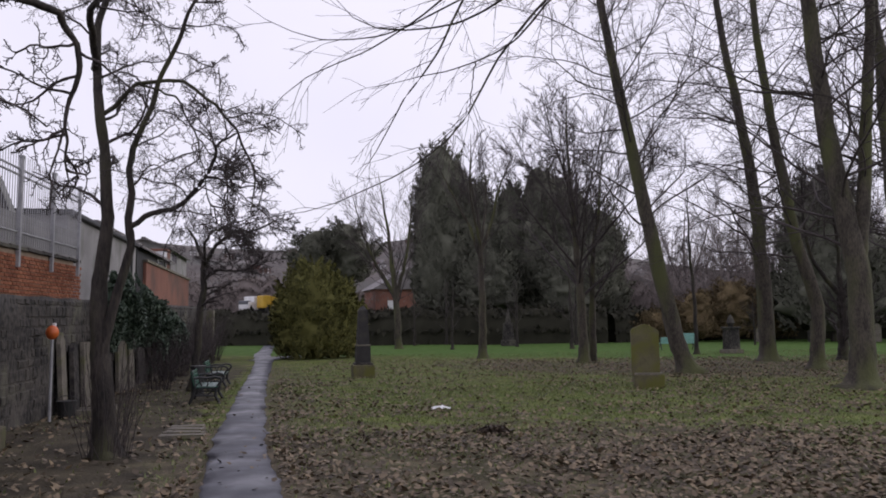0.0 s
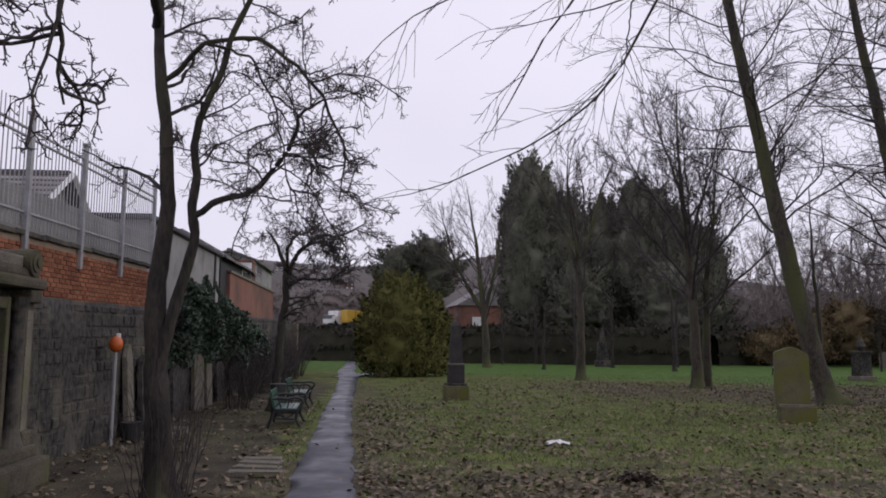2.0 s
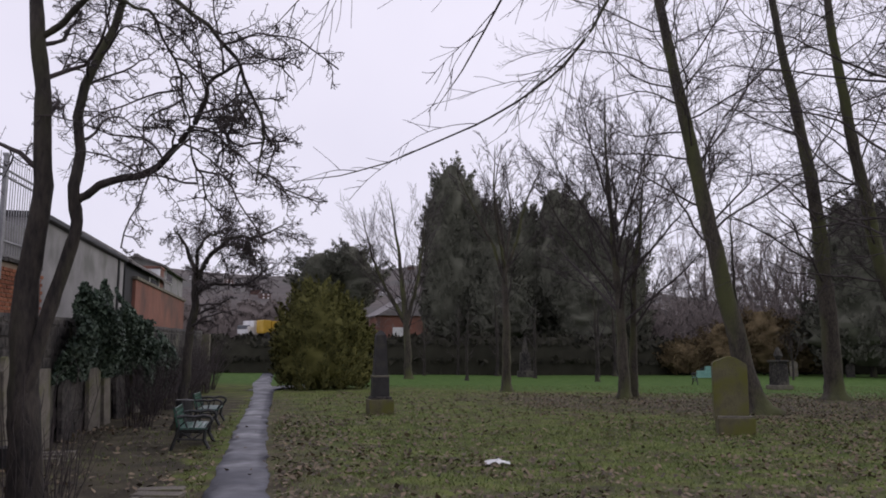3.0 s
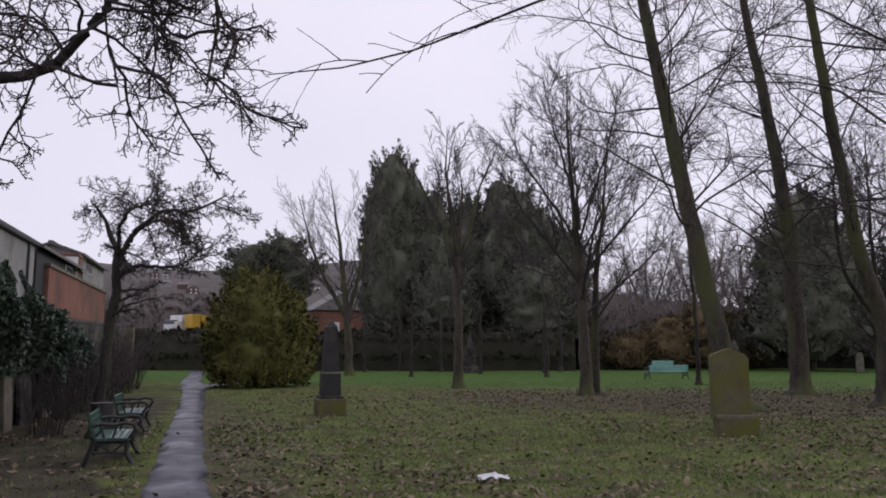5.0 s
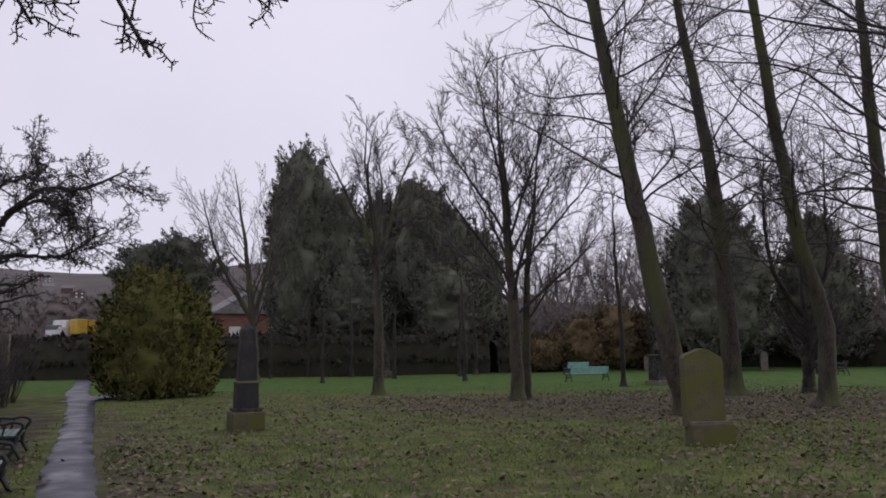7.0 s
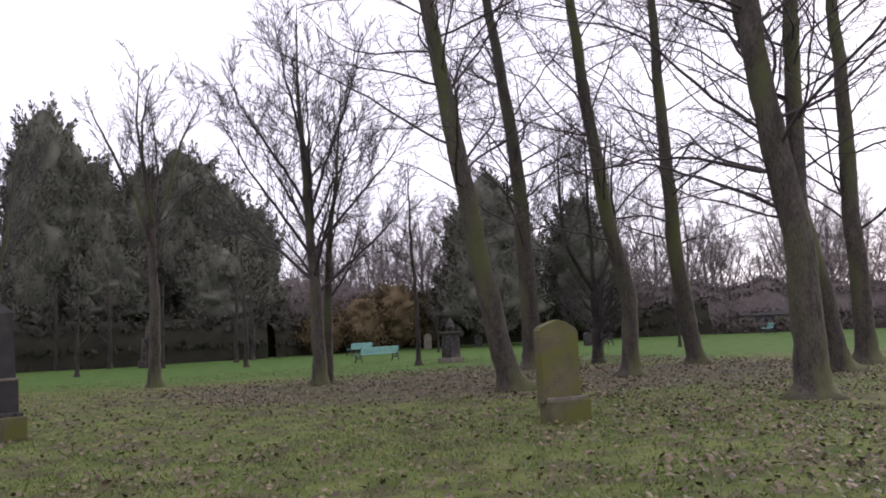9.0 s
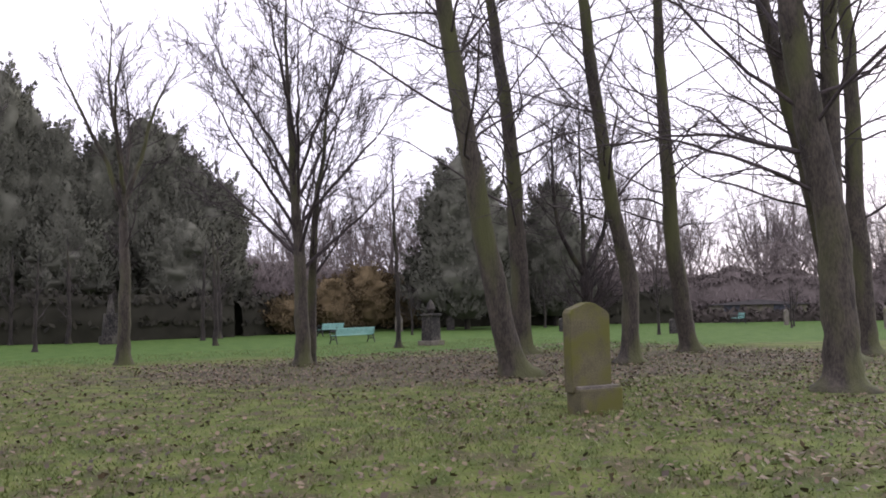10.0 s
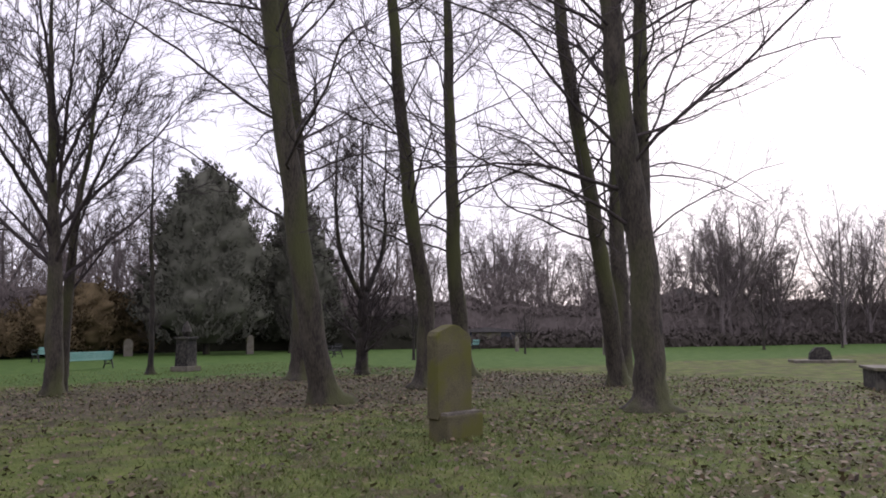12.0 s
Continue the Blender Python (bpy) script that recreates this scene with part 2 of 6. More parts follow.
    l.new(fleck.outputs["Color"], tint.inputs["Fac"])
    turf = mixed(math2("MULTIPLY", lobe, 0.75), turf, tint.outputs["Color"])
    soil = mixed(math2("MULTIPLY", lobe, 0.8), soil, tint.outputs["Color"])
    # mown lawn beyond the belt of trees
    edge = math2("ADD", math2("ADD", math2("MULTIPLY", X, 0.42), Y), math2("MULTIPLY", big, 6.0))
    base = mixed(smooth(edge, 43.5, 47.0), turf, lawn)
    # bare, leaf-strewn soil beneath the belt of trees
    dx = math2("MULTIPLY", math2("SUBTRACT", X, 11.5), 0.09)
    dy = math2("MULTIPLY", math2("SUBTRACT", math2("ADD", Y, math2("MULTIPLY", X, 0.3)), 33.5), 0.17)
    r2 = math2("ADD", math2("MULTIPLY", dx, dx), math2("MULTIPLY", dy, dy))
    belt = smooth(math2("ADD", r2, math2("MULTIPLY", math2("SUBTRACT", mid, 0.5), 2.2)), 1.25, 0.45)
    base = mixed(math2("MULTIPLY", belt, 0.85), base, soil)
    # leaf-mould near the start, right of the path
    d = math2("ADD", math2("SUBTRACT", Y, 14.0), math2("MULTIPLY", math2("SUBTRACT", mid, 0.5), 9.0))
    near = math2("MULTIPLY", smooth(d, 1.6, -1.5), smooth(X, 9.0, 5.0))
    base = mixed(math2("MULTIPLY", near, 0.8), base, soil)
    # trodden earth beside the old wall, its colour also darkened for shade there
    side = math2("ADD", math2("ADD", X, math2("MULTIPLY", Y, 0.2)), math2("MULTIPLY", math2("SUBTRACT", mid, 0.5), 1.5))
    shaded_humus = mixed(fine, ramp(mid, 0.35, (0.04, 0.034, 0.028), 0.65, (0.085, 0.072, 0.056)), ramp(mid, 0.4, (0.055, 0.047, 0.034), 0.7, (0.11, 0.095, 0.058)))
    base = mixed(math2("MULTIPLY", math2("MULTIPLY", smooth(side, -0.95, -1.45), smooth(Y, 40.0, 30.0)), 0.92), base, shaded_humus)
    # leaf-mould along the path's open side
    off = math2("ADD", math2("ADD", X, math2("MULTIPLY", Y, 0.222)), math2("MULTIPLY", math2("SUBTRACT", mid, 0.5), 2.4))
    verge = math2("MULTIPLY", math2("MULTIPLY", smooth(off, 2.1, 0.9), smooth(off, -0.3, 0.3)), smooth(Y, 40.0, 30.0))
    base = mixed(math2("MULTIPLY", verge, 0.6), base, soil)
    l.new(base, bsdf.inputs["Base Color"])
    b = n.new("ShaderNodeBump")
    b.inputs["Strength"].default_value, b.inputs["Distance"].default_value = 0.7, 0.05
    l.new(fine, b.inputs["Height"])
    l.new(b.outputs["Normal"], bsdf.inputs["Normal"])
    return m


TURF = ground_material()


# ---- mesh helpers ----
def mesh_object(name, verts, faces, material, parent=None, smooth=False, label=""):
    me = bpy.data.meshes.new(name)
    me.from_pydata(verts, [], faces)
    me.materials.append(material)
    if smooth:
        me.polygons.foreach_set("use_smooth", [True] * len(me.polygons))
    ob = new(name, me)
    if parent:
        ob.parent = parent
    if label:
        ob["label"] = label
    return ob


def part(name, bm, material, parent=None, label="", smooth=False):
    me = bpy.data.meshes.new(name)
    bm.to_mesh(me)
    bm.free()
    me.materials.append(material)
    if smooth:
        me.polygons.foreach_set("use_smooth", [True] * len(me.polygons))
    ob = new(name, me)
    if parent:
        ob.parent = parent
    if label:
        ob["label"] = label
    return ob


def thing(name, m, label, category, group="", kind=""):
    ob = new(name)
    ob.matrix_world = m
    return tagged(ob, label, category, group, kind)


def add_box(bm, c, s, bevel=0.0, m=None, taper=1.0):
    """A box of size s round c, its top narrowed by taper, with worn edges."""
    made = bmesh.ops.create_cube(bm, size=1.0)["verts"]
    for v in made:
        k = taper if v.co.z > 0 else 1.0
        v.co = Vector((v.co.x * s[0] * k + c[0], v.co.y * s[1] * k + c[1], v.co.z * s[2] + c[2]))
    if m:
        bmesh.ops.transform(bm, matrix=m, verts=made)
    if bevel:
        edges = list({e for v in made for e in v.link_edges})
        bmesh.ops.bevel(bm, geom=edges, offset=bevel, segments=2, affect="EDGES", profile=0.6)
    return bm


def box(c, s, bevel=0.0, m=None, taper=1.0):
    return add_box(bmesh.new(), c, s, bevel, m, taper)


def add_rod(bm, a, b, r, sides=8, r2=None):
    a, b = Vector(a), Vector(b)
    made = bmesh.ops.create_cone(bm, cap_ends=True, segments=sides, radius1=r, radius2=r if r2 is None else r2, depth=(b - a).length)["verts"]
    bmesh.ops.transform(bm, matrix=Matrix.Translation((a + b) / 2) @ (b - a).to_track_quat("Z", "Y").to_matrix().to_4x4(), verts=made)
    return bm


def prism(outline, depth, bevel=0.0):
    """An outline in the xz plane, drawn out along y from 0 to depth."""
    bm = bmesh.new()
    front = bm.faces.new([bm.verts.new((x, 0, z)) for x, z in outline])
    back = bmesh.ops.extrude_face_region(bm, geom=[front])["geom"]
    bmesh.ops.translate(bm, vec=(0, depth, 0), verts=[g for g in back if isinstance(g, bmesh.types.BMVert)])
    bmesh.ops.recalc_face_normals(bm, faces=bm.faces)
    if bevel:
        bmesh.ops.bevel(bm, geom=list(bm.edges), offset=bevel, segments=2, affect="EDGES", profile=0.6)
    return bm


def tubes(groups, sides):
    """Vertices and faces of tapering tubes; groups of (points (B, N, 3), radii (B, N))."""
    verts, faces, base = [], [], 0
    ang = np.arange(sides) * 2 * math.pi / sides
    ca, sa = np.cos(ang), np.sin(ang)
    for pts, rad in groups:
        B, N, _ = pts.shape
        tan = np.gradient(pts, axis=1)
        tan /= np.linalg.norm(tan, axis=2, keepdims=True) + 1e-9
        ref = np.where(np.abs(tan[..., 2:3]) > 0.8, np.array([1.0, 0, 0]), np.array([0, 0, 1.0]))
        u = np.cross(tan, ref)
        u /= np.linalg.norm(u, axis=2, keepdims=True) + 1e-9
        v = np.cross(tan, u)
        ring = pts[:, :, None, :] + rad[:, :, None, None] * (u[:, :, None, :] * ca[:, None] + v[:, :, None, :] * sa[:, None])
        verts.append(ring.reshape(-1, 3))
        idx = base + np.arange(B * N * sides).reshape(B, N, sides)
        a, b = idx[:, :-1, :], idx[:, 1:, :]
        faces.append(np.stack([a, np.roll(a, -1, 2), np.roll(b, -1, 2), b], -1).reshape(-1, 4))
        base += B * N * sides
    return np.concatenate(verts), np.concatenate(faces)


def fast_mesh(name, verts, faces, material, parent=None, smooth=True, normals=None):
    """A mesh of alike polygons, straight from arrays."""
    me = bpy.data.meshes.new(name)
    k = faces.shape[1]
    me.vertices.add(len(verts))
    me.vertices.foreach_set("co", np.ascontiguousarray(verts, dtype=np.float32).ravel())
    me.loops.add(faces.size)
    me.loops.foreach_set("vertex_index", np.ascontiguousarray(faces, dtype=np.int32).ravel())
    me.polygons.add(len(faces))
    me.polygons.foreach_set("loop_start", np.arange(0, faces.size, k, dtype=np.int32))
    me.materials.append(material)
    if smooth:
        me.polygons.foreach_set("use_smooth", [True] * len(faces))
    me.update(calc_edges=True)
    if normals is not None:
        me.normals_split_custom_set_from_vertices(normals.tolist())
    ob = new(name, me)
    if parent:
        ob.parent = parent
    return ob


# ---- trees ----
def resample(points, radii, n, rng, wobble=0.0):
    p = np.array(points, float)
    d = np.concatenate([[0], np.cumsum(np.linalg.norm(np.diff(p, axis=0), axis=1))])
    t = np.linspace(0, d[-1], n)
    # smooth cubic through the given points
    tang = np.gradient(p, d, axis=0)
    i = np.clip(np.searchsorted(d, t, side="right") - 1, 0, len(d) - 2)
    h = (d[i + 1] - d[i])[:, None]
    s = ((t - d[i]) / (d[i + 1] - d[i]))[:, None]
    out = (2 * s**3 - 3 * s**2 + 1) * p[i] + (s**3 - 2 * s**2 + s) * h * tang[i] + (3 * s**2 - 2 * s**3) * p[i + 1] + (s**3 - s**2) * h * tang[i + 1]
    r = np.interp(t, d, radii)
    w = rng.normal(0, wobble, (n, 3))
    w[0] = 0
    return out + w, r


def sprout(parents, rng, count, span, angle, length, ratio, n, up=0.0, wob=0.1, curl=0.0, rmin=0.003, tip=0.25, taper_len=0.6, flat=0.0):
    """Children of every parent branch: count each, over the span of its length, leaning off by the angle; up bends them to the sky, curl downwards at the end."""
    pts, rad = parents
    B, N, _ = pts.shape
    k = count
    t = span[0] + (span[1] - span[0]) * (np.arange(k)[None, :] + rng.random((B, k))) / k
    f = t * (N - 1)
    i = np.clip(f.astype(int), 0, N - 2)
    w = (f - i)[..., None]
    rows = np.arange(B)[:, None]
    p0 = pts[rows, i] * (1 - w) + pts[rows, i + 1] * w
    tan = pts[rows, i + 1] - pts[rows, i]
    tan /= np.linalg.norm(tan, axis=2, keepdims=True) + 1e-9
    r0 = rad[rows, i] * (1 - w[..., 0]) + rad[rows, i + 1] * w[..., 0]
    total = np.linalg.norm(np.diff(pts, axis=1), axis=2).sum(1)[:, None]
    rnd = rng.normal(size=(B, k, 3))
    rnd[..., 2] *= 1 - flat
    side = rnd - (rnd * tan).sum(2, keepdims=True) * tan
    side /= np.linalg.norm(side, axis=2, keepdims=True) + 1e-9
    a = np.radians(angle) * (0.7 + 0.6 * rng.random((B, k, 1)))
    dirs = tan * np.cos(a) + side * np.sin(a)
    L = (length if length > 0 else -length * total) * (1 - taper_len * t) * (0.6 + 0.7 * rng.random((B, k)))
    r = np.maximum(np.minimum(r0 * ratio, r0 * 0.9), rmin)
    p0, dirs, L, r = p0.reshape(-1, 3), dirs.reshape(-1, 3), L.reshape(-1), r.reshape(-1)
    M = len(L)
    out = np.empty((M, n, 3))
    out[:, 0] = p0
    d = dirs.copy()
    step = (L / (n - 1))[:, None]
    for j in range(1, n):
        d = d + rng.normal(0, wob, (M, 3))
        d[:, 2] += up - curl * j / n
        d /= np.linalg.norm(d, axis=1, keepdims=True) + 1e-9
        out[:, j] = out[:, j - 1] + d * step
    rr = r[:, None] * np.linspace(1, tip, n)[None, :]
    return out, np.maximum(rr, rmin * 0.6)


def stack_of(curves, n):
    return np.array([c[0] for c in curves]), np.array([c[1] for c in curves])


def bare_tree(name, stems, label, levels, seed, bark=None, twig=None, category="tree", group="", n=18, sides=10, wobble=0.02, flare=1.5, single_limbs=True, boles=99):
    """A leafless tree: trunk and stems as curves through given points, then levels of shoots."""
    rng = np.random.default_rng(seed)
    base = Vector(stems[0][0][0])
    root = thing(name, Matrix.Translation(base), label, category, group)
    off = np.array(base)
    curves = []
    for k, (pts, radii) in enumerate(stems):
        c, r = resample(np.array(pts) - off, radii, n, rng, wobble)
        if k == 0:
            c[0, 2] -= 0.12
        curves.append((c, r))
    for k, (c, r) in enumerate(curves):
        fine = np.unique(np.concatenate([np.linspace(0, 1, 9) ** 1.6, np.linspace(1, n - 1, (n - 1) * 3)]))
        cc = np.stack([np.interp(fine, np.arange(n), c[:, q]) for q in range(3)], -1)
        rr = np.interp(fine, np.arange(n), r)
        if k == 0:
            rr = rr * (1 + (flare - 1) * np.exp(-np.clip(cc[:, 2], 0, None) / 0.16))
        v, f = tubes([(cc[None], rr[None])], sides)
        ring = v.reshape(len(fine), sides, 3)
        lobes = np.sin(np.arange(sides) * 2 * math.pi * 4 / sides + seed)[None, :, None] * np.exp(-np.clip(cc[:, 2], 0, None) / 0.3)[:, None, None]
        knots = rng.normal(0, 0.045, (len(fine), sides, 1))
        ring += (ring - cc[:, None, :]) * (knots + (0.16 * lobes if k == 0 else 0))
        v = ring.reshape(-1, 3)
        fast_mesh("trunk" if k == 0 else "stem", v, f, (bark or BARK_MOSS) if k < boles else (twig or BARK_TWIG), root)
    current, made = stack_of(curves, n), []
    for lev in levels:
        src = made[lev["of"]] if "of" in lev else current
        spec = {key: val for key, val in lev.items() if key != "of"}
        current = sprout(src, rng, **spec)
        made.append(current)
    for k in range(len(made[0][0]) if single_limbs else 0):
        v, f = tubes([(made[0][0][k:k + 1], made[0][1][k:k + 1])], 5)
        fast_mesh("limb", v, f, twig or BARK_TWIG, root)
    for k, g in enumerate(made):
        if k == 0 and single_limbs:
            continue
        v, f = tubes([g], 4 if k < 2 else 3)
        tagged(fast_mesh("crown" if k < 2 else "crown_spray", v, f, twig or BARK_TWIG, root), kind="stuff")
    return root


def foliage(points, normals, rng, size, aspect=0.45, jitter=0.8):
    """Small kite-shaped sprays at points, facing roughly along normals."""
    M = len(points)
    nrm = normals + rng.normal(0, jitter, (M, 3))
    nrm /= np.linalg.norm(nrm, axis=1, keepdims=True) + 1e-9
    up = np.array([0, 0, 1.0]) + rng.normal(0, 0.5, (M, 3))
    u = np.cross(nrm, up)
    u /= np.linalg.norm(u, axis=1, keepdims=True) + 1e-9
    v = np.cross(u, nrm)
    s = size * (0.6 + 0.8 * rng.random((M, 1)))
    a, b = u * s * aspect, v * s
    q = np.stack([points - b * 0.7, points + a + nrm * s * 0.15, points + b, points - a + nrm * s * 0.1], 1)
    return q.reshape(-1, 3), np.arange(M * 4).reshape(M, 4)


def soft_sprays(points, outward, rng, size, aspect, jitter):
    """Sprays wound to face outwards, with the rounded normals of the whole crown."""
    v, f = foliage(points, outward, rng, size, aspect, jitter)
    q = v.reshape(-1, 4, 3)
    g = np.cross(q[:, 2] - q[:, 0], q[:, 3] - q[:, 1])
    turn = (g * outward).sum(1) < 0
    f[turn] = f[turn][:, ::-1]
    g[turn] *= -1
    g /= np.linalg.norm(g, axis=1, keepdims=True) + 1e-9
    o = outward / np.linalg.norm(outward, axis=1, keepdims=True)
    nn = o * 0.75 + g * 0.35
    nn /= np.linalg.norm(nn, axis=1, keepdims=True)
    return v, f, np.repeat(nn, 4, axis=0)


# ---- ground, path ----
def ground_sheet():
    near = np.arange(-30, 91, 1.5)
    far = np.array([120, 160, 220, 320, 480, 700, 1000, 1500])
    xs = np.concatenate([-far[::-1], near, far])
    ys = np.concatenate([-far[::-1] + 60, np.arange(-45, 96, 1.5), far + 20])
    X, Y = np.meshgrid(xs, ys)
    Z = 0.03 * np.sin(X * 0.61 + 1.3 * np.sin(Y * 0.37)) * np.cos(Y * 0.53 + X * 0.11)
    Z = np.where((np.abs(X) < 90) & (Y < 95) & (Y > -40), Z, 0) - 0.015
    v = np.stack([X, Y, Z], -1).reshape(-1, 3)
    nx, ny = len(xs), len(ys)
    i = np.arange(nx * ny).reshape(ny, nx)
    f = np.stack([i[:-1, :-1], i[:-1, 1:], i[1:, 1:], i[1:, :-1]], -1).reshape(-1, 4)
    return tagged(fast_mesh("ground", v, f, TURF), "winter churchyard grass with leaf mould and bare earth", "ground", kind="structure")


ground_sheet()


def ribbon(name, centre, widths, label, z=0.02, seed=3):
    rng = np.random.default_rng(seed)
    n = 420
    c, w = resample([(x, y, 0) for x, y in centre], widths, n, rng)
    t = np.gradient(c, axis=0)
    t /= np.linalg.norm(t, axis=1, keepdims=True)
    side = np.stack([t[:, 1], -t[:, 0], 0 * t[:, 0]], 1)
    cols = np.array([-0.5, -0.44, -0.2, 0.0, 0.2, 0.44, 0.5])
    lift = np.array([-0.03, 0.0, 0.012, 0.018, 0.012, 0.0, -0.03])
    rag = rng.normal(0, 0.022, (n, 7))
    rag[1:] += 0.5 * rag[:-1]
    rag[2:] += 0.4 * rag[:-2]
    rag[:, 2:5] = 0
    v = c[:, None, :] + side[:, None, :] * (cols[None, :] * w[:, None] + rag)[..., None]
    v[..., 2] = z + lift
    i = np.arange(n * 7).reshape(n, 7)
    f = np.stack([i[:-1, :-1], i[:-1, 1:], i[1:, 1:], i[1:, :-1]], -1).reshape(-1, 4)
    return tagged(fast_mesh(name, v.reshape(-1, 3), f, TARMAC), label, "path", kind="structure")


PATH_LINE = [(1.2, -4), (0.45, 0), (-1.5, 8.2), (-2.68, 12.6), (-3.31, 15.35), (-4.58, 20.9), (-5.48, 25), (-7.1, 32.5), (-8.9, 40.5), (-10.3, 46), (-12.4, 56), (-15, 68)]
ribbon("path", PATH_LINE, [0.95, 0.92, 0.86, 0.82, 0.8, 0.76, 0.66, 0.75, 0.95, 1.0, 0.9, 0.9], "narrow wet tarmac footpath through the grass")
ribbon("path_branch", [(-8.9, 39.6), (-8.9, 42.0), (-8.2, 44.6), (-6.2, 46.4)], [1.2, 1.4, 1.2, 0.9], "wet tarmac path bending behind the golden bush", 0.024, 5)

# ---- the old wall on the path's other side: everything here is set out along the wall ----
WALL = Matrix.Translation((-4.34, 0, 0)) @ Matrix.Rotation(math.atan(0.2), 4, "Z")


def rise(s):
    return 1 + 0.006 * (s - 12.9)


def along(n, s, z=0.0, turn=0.0):
    return WALL @ Matrix.Translation((n, s, z)) @ Matrix.Rotation(radians(turn), 4, "Z")


def long_wall(name, n0, n1, s0, s1, z, material, label, step=1.0, rough=0.02, seed=1):
    """A wall along the boundary with an uneven face, its top following the slope."""
    rng = np.random.default_rng(seed)
    ss = np.arange(s0, s1 + step * 0.5, step)
    prof = [(n0, -0.2), (n0, z), (n1, z)] + [(n1, z * k / 6) for k in (5, 4, 3, 2, 1)] + [(n1, -0.2)]
    v = []
    for q in ss:
        for a, b in prof:
            v.append((a + rng.normal(0, rough), q, b * rise(q) + (rng.normal(0, rough) if b > 0 else 0)))
    k = len(prof)
    f = [(i * k + j, i * k + j + 1, (i + 1) * k + j + 1, (i + 1) * k + j) for i in range(len(ss) - 1) for j in range(k - 1)]
    f += [tuple(range(k)), tuple(reversed(range((len(ss) - 1) * k, len(ss) * k)))]
    ob = mesh_object(name, v, f, material, smooth=step < 0.9)
    ob.matrix_world = WALL
    return tagged(ob, label, "wall", kind="structure")


stone_wall = long_wall("wall_stone", -0.28, 0.0, -8, 46, 2.4, STONE_DARK, "sooty weathered stone boundary wall with moss", 0.4, 0.008)


def rubble_face(s0, s1, z1, label, seed=6):
    """Rough stones of uneven size and depth over the face of the boundary wall."""
    rng = random.Random(seed)
    v, f = [], []
    z = 0.0
    while z < z1 - 0.08:
        hgt = min(rng.uniform(0.15, 0.27), z1 - z)
        q = s0 + rng.uniform(0, 0.4)
        while q < s1:
            w = rng.uniform(0.2, 0.58)
            k, e, base = rise(q), rng.uniform(0.002, 0.018), len(v)
            a, b, c, d = q + 0.01, q + w - 0.01, z * k + 0.008, (z + hgt) * k - 0.008
            j = [rng.uniform(-0.02, 0.02) for _ in range(8)]
            v += [(-0.02, a, c), (-0.02, b, c), (-0.02, b, d), (-0.02, a, d)]
            v += [(e + j[0] * 0.5, a + 0.02 + abs(j[1]), c + 0.02 + abs(j[2])), (e + j[3] * 0.5, b - 0.02 - abs(j[4]), c + 0.02), (e + j[5] * 0.5, b - 0.02, d - 0.02 - abs(j[6])), (e + j[7] * 0.5, a + 0.02, d - 0.02)]
            f += [tuple(base + t for t in face) for face in ((4, 5, 6, 7), (0, 1, 5, 4), (1, 2, 6, 5), (2, 3, 7, 6), (3, 0, 4, 7))]
            q += w
        z += hgt
    return tagged(mesh_object("stone", v, f, STONE_DARK, stone_wall), label, kind="stuff")


rubble_face(-2.0, 45.5, 2.36, "rough sooty stones of uneven size")
brick_wall = long_wall("wall_brick", -0.62, -0.32, -8, 19.5, 3.28, MORTAR, "tall red brick wall rising behind the stone wall", rough=0.004, seed=2)


def brick_face(s0, s1, z0, z1, n, label):
    """Courses of single bricks standing a little proud of their mortar."""
    rng = np.random.default_rng(8)
    v, f = [], []
    row = 0
    z = z0
    while z < z1:
        s = s0 + (0.1125 if row % 2 else 0)
        while s < s1:
            k = rise(s)
            a, b, c, d = s + 0.005, s + 0.215, z * k, (z + 0.064) * k
            e = n + rng.normal(0, 0.003)
            base = len(v)
            v += [(n - 0.03, a, c), (n - 0.03, b, c), (n - 0.03, b, d), (n - 0.03, a, d), (e, a + 0.004, c + 0.004), (e, b - 0.004, c + 0.004), (e, b - 0.004, d - 0.004), (e, a + 0.004, d - 0.004)]
            f += [tuple(base + q for q in t) for t in ((4, 5, 6, 7), (0, 1, 5, 4), (1, 2, 6, 5), (2, 3, 7, 6), (3, 0, 4, 7))]
            s += 0.225
        z += 0.075
        row += 1
    ob = mesh_object("brick", v, f, BRICK_ISLES, brick_wall)
    return tagged(ob, label, kind="stuff")


brick_face(2.0, 19.45, 2.3, 3.2, -0.298, "red bricks in stretcher courses")
coping = bmesh.new()
for k in range(28):
    q = -8 + k * 0.98
    add_box(coping, (-0.45, q + 0.49, 3.32 * rise(q + 0.49)), (0.4, 0.972, 0.07), 0.01)
tagged(part("wall_coping", coping, STONE_DARK), "dark concrete coping along the brick wall", "coping", kind="structure").matrix_world = WALL
long_wall("wall_render", -1.0, -0.8, 12.0, 20.6, 4.15, RENDER, "grey cement-rendered wall behind the fence", rough=0.006, seed=4)


